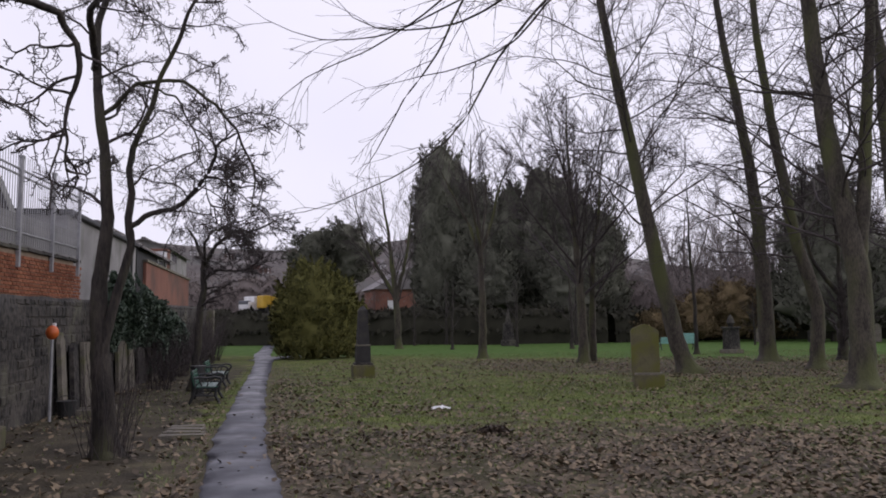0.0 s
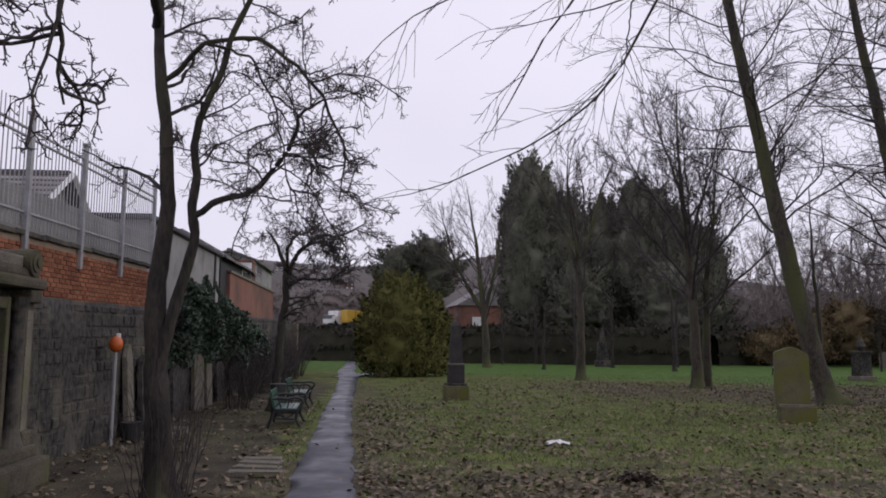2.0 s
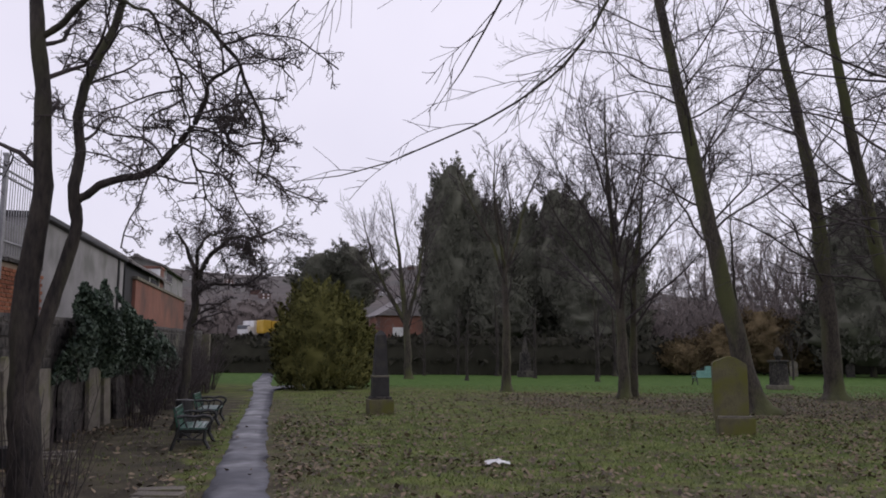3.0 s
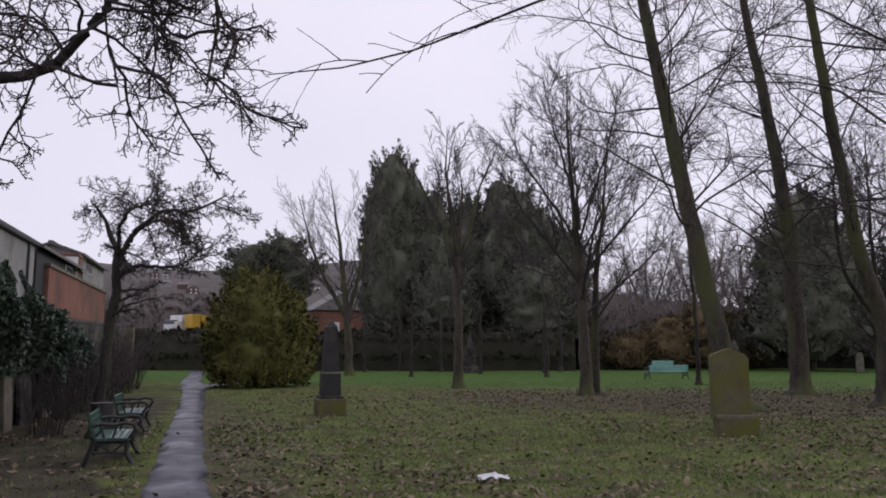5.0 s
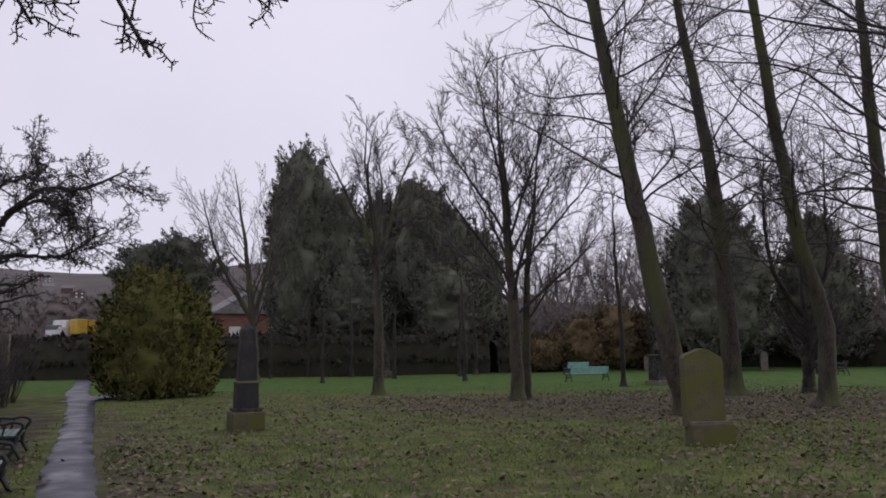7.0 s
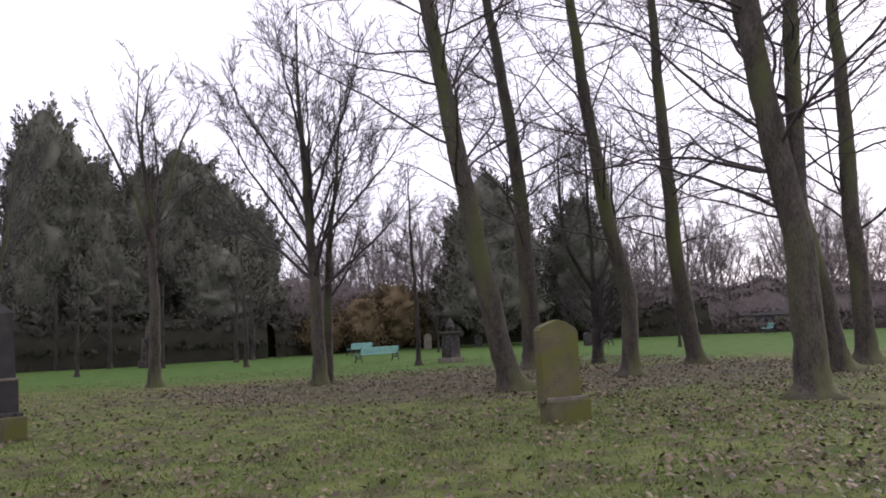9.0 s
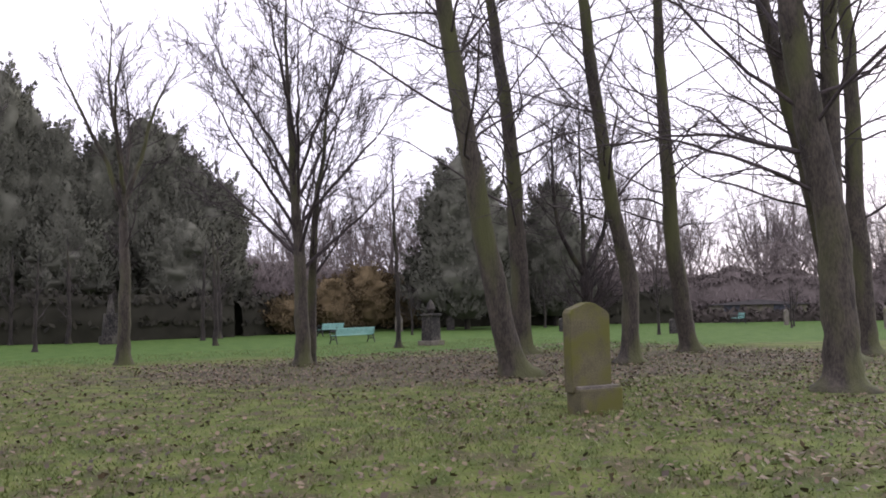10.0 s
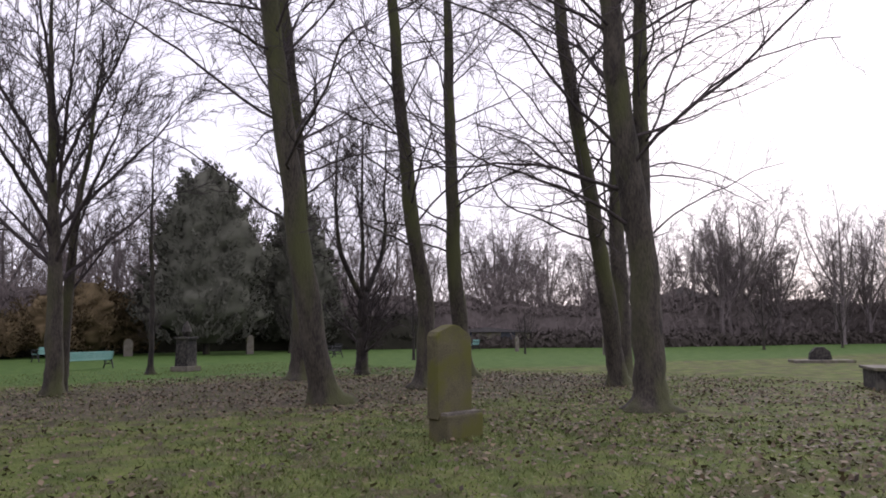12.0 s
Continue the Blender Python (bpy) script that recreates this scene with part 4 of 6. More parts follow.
litter = bmesh.new()
bmesh.ops.create_grid(litter, x_segments=7, y_segments=5, size=0.16)
for v in litter.verts:
    v.co.x *= 1.25
    v.co.z = 0.04 + 0.05 * noise.noise(v.co * 11) + 0.05 * math.exp(-(v.co.x**2 + v.co.y**2) * 60)
tagged(part("litter", litter, WHITE), "crumpled white paper litter lying on the grass", "litter").matrix_world = Matrix.Translation((0.55, 16.35, 0))

rs = random.Random(9)
for k in range(4):
    bm = box((0, 0, 0.03), (0.72 - 0.05 * k, 0.24, 0.07), 0.012)
    for v in bm.verts:
        v.co += Vector((rs.uniform(-1, 1), rs.uniform(-1, 1), rs.uniform(-1, 1))) * 0.008
    tagged(part("stone_slab", bm, STONE_PALE), "flat pale stone slab sunk in the grass by the path", "slab", "sunken slabs").matrix_world = Matrix.Translation((-3.62 - 0.1 * k, 12.62 + 0.38 * k, 0)) @ Matrix.Rotation(radians(rs.uniform(-9, 9)), 4, "Z")


for k in range(3):
    bm = box((0, 0, 0.05), (0.7 - 0.08 * k, 0.2, 0.12), 0.015)
    for v in bm.verts:
        v.co += Vector((rs.uniform(-1, 1), rs.uniform(-1, 1), rs.uniform(-1, 1))) * 0.01
    tagged(part("kerb_stone", bm, STONE_PALE), "pale broken kerb stone lying beside the wall", "stone", "kerb stones by the wall").matrix_world = along(0.75 + 0.06 * k, 16.3 + 0.42 * k, 0, rs.uniform(-12, 12))


# ---- bare trees ----
LIME = [dict(count=42, span=(0.21, 0.98), angle=62, length=5.8, ratio=0.17, n=14, up=0.035, wob=0.13, curl=0.1, taper_len=0.42, rmin=0.022),
        dict(count=10, span=(0.15, 1.0), angle=46, length=-0.38, ratio=0.5, n=6, up=0.04, wob=0.14, rmin=0.0095),
        dict(count=8, span=(0.12, 1.0), angle=44, length=-0.5, ratio=0.5, n=3, up=0.02, wob=0.18, rmin=0.0075)]
# the leaning tree keeps the fullest crown
LIME_FULL = [dict(LIME[0], count=54, length=6.6, span=(0.25, 0.98)), dict(LIME[1], count=13), dict(LIME[2], count=10)]


LIME_THIN = [dict(LIME[0], count=34), dict(LIME[1], count=9), dict(LIME[2], count=6)]


def lime(pts, r, label, seed, extra=(), levels=None, name="lime_tree"):
    p = [tuple(q) for q in pts]
    radii = [max(0.035, r * (1 - 0.04 * q[2])) for q in p]
    stems = [(p, radii)] + list(extra)
    return bare_tree(name, stems, label, levels or LIME, seed, BARK_MOSS, group="lime trees on the grass", flare=2.0, sides=14)


lime([(9.03, 26.8, 0), (8.6, 26.8, 1.2), (8.2, 26.8, 3.2), (7.7, 26.8, 5.6), (7.2, 26.8, 8.6), (6.55, 26.8, 12), (6.0, 26.8, 16), (5.6, 26.9, 20)], 0.3, "leaning bare lime tree with a mossy trunk", 11, levels=LIME_FULL)
lime([(14.55, 33.6, 0), (14.45, 33.6, 3.9), (14.25, 33.6, 7.5), (13.7, 33.6, 11.5), (13.1, 33.6, 15), (12.7, 33.6, 20)], 0.36, "tall bare lime tree with a straight mossy trunk", 12)
lime([(13.92, 27.9, 0), (14.02, 27.9, 2.3), (13.45, 27.9, 4.5), (12.95, 27.9, 7.6), (12.5, 27.9, 11), (12.2, 27.9, 15), (12.1, 27.9, 19)], 0.26, "bare lime tree with a kinked mossy trunk", 13)
lime([(19.0, 30.0, 0), (18.45, 30.0, 3.2), (18.2, 30.0, 7), (18.05, 30, 13), (18.0, 30, 19)], 0.31, "tall dark bare lime tree", 14)
lime([(11.46, 20.2, 0), (11.58, 20.28, 2.7), (11.25, 20.5, 5.4), (10.98, 20.6, 8.2), (10.7, 20.6, 12), (10.5, 20.6, 17)], 0.33, "thick forked lime tree with mossy bark", 15,
     extra=[([(11.58, 20.28, 2.6), (11.78, 20.4, 4.2), (12.0, 20.45, 6.0), (12.3, 20.5, 8.8), (12.7, 20.5, 13), (12.9, 20.5, 16)], [0.2, 0.19, 0.17, 0.14, 0.09, 0.04])], levels=LIME_THIN)
lime([(17.55, 23.6, 0), (16.85, 23.6, 2.7), (15.75, 23.6, 6.2), (14.9, 23.6, 8.3), (14.4, 23.6, 10.4), (13.9, 23.6, 14), (13.7, 23.6, 18)], 0.27, "strongly leaning dark lime tree", 16, levels=LIME_THIN)
lime([(20.75, 24.9, 0), (20.7, 24.9, 4), (20.75, 24.9, 8), (20.7, 24.9, 13), (20.8, 24.9, 18)], 0.32, "straight bare lime tree behind the forked one", 17, levels=LIME_THIN)

FAN = [dict(count=30, span=(0.2, 0.86), angle=56, length=5.6, ratio=0.26, n=12, up=0.05, wob=0.05, taper_len=0.62, rmin=0.016, tip=0.15),
       dict(count=14, span=(0.15, 1.0), angle=36, length=-0.42, ratio=0.5, n=6, up=0.045, wob=0.1, rmin=0.0105),
       dict(count=10, span=(0.12, 1.0), angle=38, length=-0.45, ratio=0.55, n=3, up=0.03, wob=0.12, rmin=0.007)]
ru = random.Random(22)
maple_stems = [([(6.75, 34.66, 0), (6.72, 34.66, 1.6), (6.7, 34.7, 3.5), (6.55, 34.7, 5.2), (6.45, 34.8, 7.2), (6.3, 34.7, 9.6), (6.3, 34.7, 12.8)], [0.24, 0.21, 0.18, 0.14, 0.1, 0.055, 0.012]),
               ([(7.3, 35.3, 0), (7.3, 35.2, 1.5), (7.3, 35.1, 2.9), (7.35, 35, 4.6), (7.7, 35, 7.0), (8.0, 35, 10.6)], [0.18, 0.16, 0.13, 0.1, 0.06, 0.012])]
for q in range(13):
    az, z0 = q * 2.4 + ru.uniform(-0.25, 0.25), 2.9 + 0.3 * q + ru.uniform(-0.1, 0.1)
    reach, c, d = 4.3 - 0.16 * q, math.cos(az), math.sin(az)
    rise_ = 2.9 + 0.1 * q
    maple_stems.append(([(6.68, 34.7, z0), (6.68 + c * reach * 0.35, 34.7 + d * reach * 0.35, z0 + rise_ * 0.42), (6.68 + c * reach * 0.72, 34.7 + d * reach * 0.72, z0 + rise_ * 0.85), (6.68 + c * reach, 34.7 + d * reach, z0 + rise_ * 1.3)], [0.066 - 0.0015 * q, 0.05, 0.03, 0.01]))
bare_tree("maple_tree", maple_stems, "bare broad-crowned maple with twin mossy trunks", [dict(FAN[0], count=12, span=(0.25, 0.96), angle=38, length=2.7, taper_len=0.35, ratio=0.4, rmin=0.014, up=0.03), dict(FAN[1], count=11, angle=38), dict(FAN[2], count=8)], 21, flare=1.4, single_limbs=False, boles=2)
FAN2 = [dict(FAN[0], count=10, length=3.2, span=(0.25, 0.95), angle=44), dict(FAN[1], count=10), dict(FAN[2], count=7)]
bare_tree("maple_tree", [([(2.5, 39.9, 0), (2.5, 39.9, 3), (2.48, 40.1, 5.4), (2.3, 40.3, 7.6), (2.0, 40.3, 9.6), (2.05, 40.3, 11.8)], [0.22, 0.18, 0.14, 0.08, 0.045, 0.012]),
                         ([(2.47, 40.1, 5.2), (1.9, 40.0, 6.8), (1.1, 39.9, 8.4), (0.2, 39.8, 10.3)], [0.1, 0.075, 0.05, 0.012]),
                         ([(2.48, 40.1, 5.5), (3.1, 40.4, 7.2), (3.5, 40.5, 8.8), (4.4, 40.5, 10.9)], [0.1, 0.075, 0.05, 0.012]),
                         ([(2.47, 40.1, 5.9), (2.8, 41.0, 7.6), (2.9, 41.8, 9.2), (2.7, 42.2, 11)], [0.08, 0.06, 0.04, 0.012]),
                         ([(2.47, 40.1, 5.7), (2.1, 39.2, 7.4), (1.9, 38.4, 9.0), (2.2, 37.9, 10.8)], [0.08, 0.06, 0.04, 0.012])],
          "slim bare tree with a fan-shaped crown", FAN2, 22)
bare_tree("maple_tree", [([(-2.8, 55.9, 0), (-3.05, 55.9, 4), (-3.5, 55.9, 8), (-4.3, 55.9, 13.0)], [0.28, 0.22, 0.12, 0.012]), ([(-3.0, 55.9, 3.6), (-2.2, 55.9, 7), (-1.7, 55.9, 12.4)], [0.16, 0.1, 0.012]), ([(-3.1, 55.9, 3.8), (-4.9, 55.9, 7), (-6.3, 55.9, 11.6)], [0.15, 0.1, 0.012])],
          "bare tree with many upright limbs", [dict(FAN[0], count=20, length=4.4, angle=34, taper_len=0.5), dict(FAN[1], count=11), dict(FAN[2], count=6)], 23)
bare_tree("young_tree", [([(13.97, 41.5, 0), (13.95, 41.5, 3), (13.8, 41.5, 6), (13.8, 41.5, 9.5)], [0.11, 0.09, 0.06, 0.015])],
          "thin dark young tree", [dict(FAN[0], count=14, length=2.0, span=(0.35, 0.98)), dict(FAN[1], count=7), dict(FAN[2], count=4)], 24, BARK_DARK, flare=2.2)
slender = bare_tree("young_tree", [([(8.95, 51.5, 0), (8.9, 51.5, 3), (8.75, 51.5, 6)], [0.13, 0.1, 0.02])],
          "thin young tree before the conifers", [dict(FAN[0], count=9, length=2.0), dict(FAN[1], count=6), dict(FAN[2], count=4)], 25, BARK_DARK)
bare_tree("cherry_tree", [([(18.0, 34.1, 0), (18.05, 34.1, 1.6), (18.05, 34.1, 3.0)], [0.24, 0.2, 0.18]), ([(18.05, 34.1, 2.8), (17.0, 34.1, 4.2), (16.6, 34.1, 7.4), (16.8, 34.1, 9.6)], [0.12, 0.085, 0.045, 0.01]), ([(18.05, 34.1, 2.8), (19.1, 34.1, 4.5), (19.3, 34.1, 7.4), (19.5, 34.1, 10)], [0.12, 0.085, 0.045, 0.01]), ([(18.05, 34.1, 2.9), (18.0, 34.1, 6), (18.1, 34.1, 10.5)], [0.1, 0.065, 0.01])],
          "dark bare tree forking low into upright limbs", [dict(FAN[0], count=18, length=3.3, angle=44), dict(FAN[1], count=12), dict(FAN[2], count=9)], 26, BARK_DARK)

# gnarled thorn trees by the wall
THORN = [dict(count=11, span=(0.42, 0.98), angle=60, length=1.35, ratio=0.36, n=10, up=0.03, wob=0.25, curl=0.1, taper_len=0.3, rmin=0.013),
         dict(count=11, span=(0.15, 1.0), angle=58, length=-0.45, ratio=0.45, n=7, up=-0.02, wob=0.32, rmin=0.0065),
         dict(count=9, span=(0.12, 1.0), angle=58, length=-0.45, ratio=0.55, n=3, up=0.0, wob=0.34, rmin=0.0045),
         dict(count=2, span=(0.2, 1.0), angle=58, length=-0.5, ratio=0.7, n=3, up=0.0, wob=0.3, rmin=0.0035)]
bare_tree("thorn_tree", [([(-4.09, 10.9, 0), (-4.2, 10.9, 1.0), (-4.26, 10.9, 2.2), (-4.18, 10.9, 3.4), (-4.32, 10.9, 4.9), (-4.43, 10.9, 5.6), (-4.25, 10.9, 6.8), (-4.0, 10.8, 8.2)], [0.16, 0.14, 0.118, 0.086, 0.07, 0.06, 0.045, 0.018]),
                         ([(-4.22, 10.9, 1.25), (-4.14, 10.9, 1.75), (-3.97, 10.9, 2.5), (-3.85, 10.9, 3.2), (-3.88, 10.9, 4.05), (-3.48, 10.9, 5.35), (-3.1, 10.8, 6.2), (-2.7, 10.7, 7.0)], [0.07, 0.072, 0.064, 0.056, 0.046, 0.037, 0.03, 0.012]),
                         ([(-3.86, 10.9, 3.25), (-3.5, 10.95, 3.45), (-3.1, 11.0, 3.62), (-2.75, 10.95, 4.1), (-2.58, 10.85, 4.45), (-2.3, 10.75, 4.55)], [0.042, 0.038, 0.034, 0.028, 0.02, 0.01]),
                         ([(-4.32, 10.9, 4.9), (-3.75, 10.9, 5.35), (-3.1, 10.9, 5.38), (-2.6, 10.9, 5.0), (-2.3, 10.9, 4.55), (-2.05, 10.9, 3.95), (-2.1, 10.9, 3.4)], [0.034, 0.03, 0.026, 0.022, 0.018, 0.013, 0.006]),
                         ([(-3.75, 10.9, 5.35), (-3.2, 10.8, 5.1), (-2.88, 10.8, 4.5), (-2.75, 10.8, 3.9), (-2.65, 10.8, 3.3)], [0.018, 0.015, 0.012, 0.008, 0.004]),
                         ([(-4.43, 10.9, 5.6), (-4.0, 9.8, 6.0), (-3.3, 8.9, 5.9), (-2.8, 8.2, 5.6)], [0.06, 0.045, 0.03, 0.01])],
          "gnarled bare thorn tree beside the path", THORN, 31, BARK_DARK, BARK_TWIG, sides=12, wobble=0.02)
bare_tree("thorn_tree", [([(-6.55, 22.0, 0), (-6.45, 22, 1.0), (-6.37, 22, 2.0), (-6.32, 22, 2.9), (-6.27, 22, 3.5), (-6.42, 22, 4.0), (-6.6, 22, 4.4), (-6.9, 22, 4.75)], [0.12, 0.105, 0.1, 0.09, 0.075, 0.05, 0.035, 0.012]),
                         ([(-6.3, 22, 3.0), (-6.1, 22, 3.3), (-5.7, 22, 3.42), (-5.2, 22.1, 3.38), (-4.6, 22.2, 3.8)], [0.045, 0.045, 0.035, 0.026, 0.01]),
                         ([(-6.28, 22, 3.5), (-5.95, 21.9, 4.05), (-5.4, 21.8, 4.45), (-4.6, 21.8, 4.55), (-4.1, 21.8, 4.9)], [0.055, 0.05, 0.04, 0.028, 0.01]),
                         ([(-6.26, 22, 3.4), (-6.1, 22.2, 4.0), (-5.8, 22.5, 4.35), (-5.3, 22.9, 4.5)], [0.055, 0.045, 0.03, 0.01]),
                         ([(-6.27, 22, 3.6), (-6.1, 21.5, 4.1), (-5.7, 21.0, 4.4), (-5.1, 20.7, 4.5)], [0.05, 0.04, 0.03, 0.01])],
          "small spreading thorn tree behind the benches", [dict(THORN[0], length=1.25, count=15, span=(0.45, 0.98)), dict(THORN[1], count=12), dict(THORN[2], count=8, rmin=0.006), dict(THORN[3], count=2, rmin=0.005)], 32, BARK_DARK, BARK_TWIG)
bare_tree("thorn_tree", [([(-3.15, 4.8, 0), (-3.05, 4.8, 1.0), (-2.9, 4.8, 1.9), (-2.64, 4.8, 2.45), (-2.58, 4.8, 2.9), (-2.53, 4.8, 3.6), (-2.5, 4.8, 5.0)], [0.2, 0.18, 0.15, 0.1, 0.09, 0.08, 0.04]),
                         ([(-2.99, 4.8, 1.2), (-3.0, 4.8, 1.7), (-3.02, 4.8, 2.3), (-3.05, 4.75, 3.0), (-3.3, 4.7, 4.4)], [0.1, 0.11, 0.09, 0.075, 0.03]),
                         ([(-2.53, 4.8, 3.5), (-2.5, 5.1, 4.15), (-2.25, 5.45, 4.2), (-2.08, 5.6, 3.84), (-2.2, 5.68, 3.4), (-2.22, 5.75, 2.95)], [0.04, 0.032, 0.028, 0.022, 0.014, 0.006])],
          "near thorn tree with a forked dark trunk", [dict(THORN[0], length=0.9, span=(0.55, 0.98), ratio=0.22, count=9), dict(THORN[1], count=8), dict(THORN[2], count=6), dict(THORN[3], count=2)], 33, BARK_DARK, BARK_TWIG, sides=14)

# a beech whose long drooping shoots hang over the path
BT_ = (6.75, 8.1)
bare_tree("beech_tree", [([(6.9, 8.0, 0), (6.8, 8.0, 3), (6.7, 8.0, 7), (6.6, 8.0, 12)], [0.35, 0.3, 0.22, 0.05]),
                         ([(*BT_, 5.4), (4.2, 9.4, 7.2), (2.5, 10.1, 6.6), (1.52, 10.2, 5.5), (0.75, 10.2, 4.3), (-0.3, 10.2, 3.65), (-1.1, 10.2, 3.36), (-1.62, 10.2, 3.29)], [0.04, 0.0272, 0.0208, 0.016, 0.0112, 0.008, 0.0056, 0.0032]),
                         ([(*BT_, 5.8), (4.4, 9.0, 7.4), (2.6, 9.6, 6.8), (1.44, 9.6, 5.99), (0.93, 9.6, 5.72), (0.3, 9.6, 5.62), (-0.36, 9.6, 5.72), (-0.7, 9.6, 6.05)], [0.04, 0.0288, 0.0224, 0.0168, 0.0144, 0.0112, 0.0072, 0.0032]),
                         ([(*BT_, 6.0), (4.0, 8.8, 7.6), (1.8, 9.2, 6.9), (0.93, 9.2, 5.82), (0.61, 9.2, 5.11), (0.35, 9.2, 4.8), (0.09, 9.2, 4.36), (-0.18, 9.2, 3.85), (-0.34, 9.2, 3.6)], [0.04, 0.0272, 0.0208, 0.016, 0.0128, 0.0104, 0.008, 0.0048, 0.0024]),
                         ([(*BT_, 5.2), (4.8, 9.3, 6.9), (3.2, 9.8, 6.7), (2.11, 9.9, 6.09), (1.74, 9.9, 5.63), (1.13, 9.9, 5.29), (0.36, 9.9, 5.08), (-0.24, 9.9, 4.95)], [0.04, 0.0272, 0.0208, 0.016, 0.0128, 0.0096, 0.0064, 0.0024]),
                         ([(1.13, 9.9, 5.29), (1.08, 9.9, 5.0), (1.04, 9.9, 4.7), (0.73, 9.9, 4.2)], [0.0088, 0.0072, 0.0064, 0.0024]),
                         ([(*BT_, 6.4), (3.6, 8.8, 7.6), (1.4, 9.3, 6.4), (0.06, 9.4, 5.49), (-0.35, 9.4, 5.23), (-0.81, 9.4, 5.06), (-1.22, 9.4, 4.8), (-1.56, 9.4, 4.44), (-1.85, 9.4, 4.1)], [0.04, 0.0256, 0.0176, 0.0104, 0.0088, 0.0072, 0.0056, 0.004, 0.0024]),
                         ([(*BT_, 6.6), (3.4, 9.0, 7.4), (1.2, 9.5, 6.1), (-0.29, 9.6, 5.53), (-0.76, 9.6, 5.5), (-1.47, 9.6, 5.71), (-1.9, 9.6, 6.0)], [0.04, 0.0256, 0.0144, 0.0088, 0.0072, 0.0048, 0.0024])],
          "beech with long drooping shoots hanging over the path", [dict(count=11, span=(0.36, 0.97), angle=34, length=1.1, ratio=0.42, n=12, up=-0.035, wob=0.05, curl=0.02, rmin=0.0045, taper_len=0.2),
                                                                    dict(count=4, span=(0.2, 1.0), angle=30, length=-0.55, ratio=0.5, n=8, up=0.0, wob=0.07, rmin=0.0035)], 41, BARK_DARK, BARK_TWIG, wobble=0.008, n=26, sides=8)


# ---- evergreens ----
def plumed(name, base, height, radius, label, mat, seed, skirt=0.0, plumes=260, per=60, long=1.5, wide=0.36, size=0.34, profile=None, lump=0.16, lean=0.35, group="", trunk_r=0.25, inner=0.8):
    """An evergreen whose crown is built of many tapering plumes of small sprays round a lumpy inner mass."""
    rng = np.random.default_rng(seed)
    root = thing(name, Matrix.Translation(base), label, "tree", group)
    v, f = tubes([(np.array([[(0, 0, -0.1), (0, 0, height * 0.3), (0, 0, height * 0.85)]]), np.array([[trunk_r, trunk_r * 0.8, 0.05]]))], 9)
    fast_mesh("trunk", v, f, BARK_DARK, root)
    hs_, rs_ = np.array(profile).T
    ph = rng.random((6, 2)) * 6.28

    def lumps(h, a):
        k = np.zeros_like(h)
        for i in range(6):
            k += np.sin(a * (1 + i) + ph[i, 0] + 3 * np.sin(h * (3 + 2 * i) + ph[i, 1])) / 6
        return 1 + lump * 2.2 * k
    H = height - skirt
    nh, na = 30, 28
    hh, aa = np.meshgrid(np.linspace(0, 1, nh), np.arange(na) * 2 * math.pi / na, indexing="ij")
    rr = radius * np.interp(hh, hs_, rs_) * lumps(hh, aa) * inner * np.clip(0.25 + hh * 5, 0, 1) * (1 + rng.normal(0, 0.05, hh.shape))
    core = np.stack([rr * np.cos(aa), rr * np.sin(aa), skirt + hh * (H - long * 0.6)], -1).reshape(-1, 3)
    idx = np.arange(nh * na).reshape(nh, na)
    fc = np.stack([idx[:-1], np.roll(idx[:-1], -1, 1), np.roll(idx[1:], -1, 1), idx[1:]], -1).reshape(-1, 4)
    fast_mesh("inner_foliage", core, fc, mat, root)
    # where the plumes spring from, thicker where the crown is wide
    dens = np.interp(np.linspace(0, 1, 200), hs_, rs_) + 0.12
    cdf = np.cumsum(dens) / dens.sum()
    h = np.interp(rng.random(plumes), cdf, np.linspace(0, 1, 200))
    a = rng.random(plumes) * 2 * math.pi
    r = radius * np.interp(h, hs_, rs_) * lumps(h, a) * (0.72 + 0.26 * rng.random(plumes))
    out = np.stack([np.cos(a), np.sin(a), 0 * a], -1)
    foot = out * r[:, None]
    L = long * (0.5 + 0.9 * rng.random(plumes))
    foot[:, 2] = skirt + h * (H - long * 0.8)
    axis = np.array([0, 0, 1.0]) + out * (lean * (0.4 + 1.2 * rng.random(plumes)))[:, None] + rng.normal(0, 0.18, (plumes, 3))
    axis /= np.linalg.norm(axis, axis=1, keepdims=True)
    u = rng.random((plumes, per)) ** 1.2
    q = rng.random((plumes, per)) * 6.28
    e1 = np.cross(axis, np.array([0.3, 0.9, 0.2]))
    e1 /= np.linalg.norm(e1, axis=1, keepdims=True)
    e2 = np.cross(axis, e1)
    rad = e1[:, None] * np.cos(q)[..., None] + e2[:, None] * np.sin(q)[..., None]
    w = wide * (0.7 + 0.6 * rng.random(plumes))[:, None] * np.sin(np.clip(0.2 + 0.8 * u, 0, 1) * math.pi) ** 0.7
    p = foot[:, None] + axis[:, None] * (u * L[:, None])[..., None] + rad * (w * (0.5 + 0.5 * rng.random((plumes, per))))[..., None]
    M = plumes * per
    p, rad = p.reshape(M, 3), rad.reshape(M, 3)
    ax, ou = np.repeat(axis, per, 0), np.repeat(out, per, 0)
    d = ax + rad * 0.55 + rng.normal(0, 0.35, (M, 3))
    d /= np.linalg.norm(d, axis=1, keepdims=True)
    face = rad + ou * 0.6 + rng.normal(0, 0.5, (M, 3))
    side = np.cross(d, face)
    side /= np.linalg.norm(side, axis=1, keepdims=True) + 1e-9
    s = size * (0.55 + 0.9 * rng.random((M, 1)))
    v = np.stack([p - d * s * 0.35, p + side * s * 0.19, p + d * s * 0.65, p - side * s * 0.19], 1)
    v[..., 2] = np.clip(v[..., 2], 0.02, None)
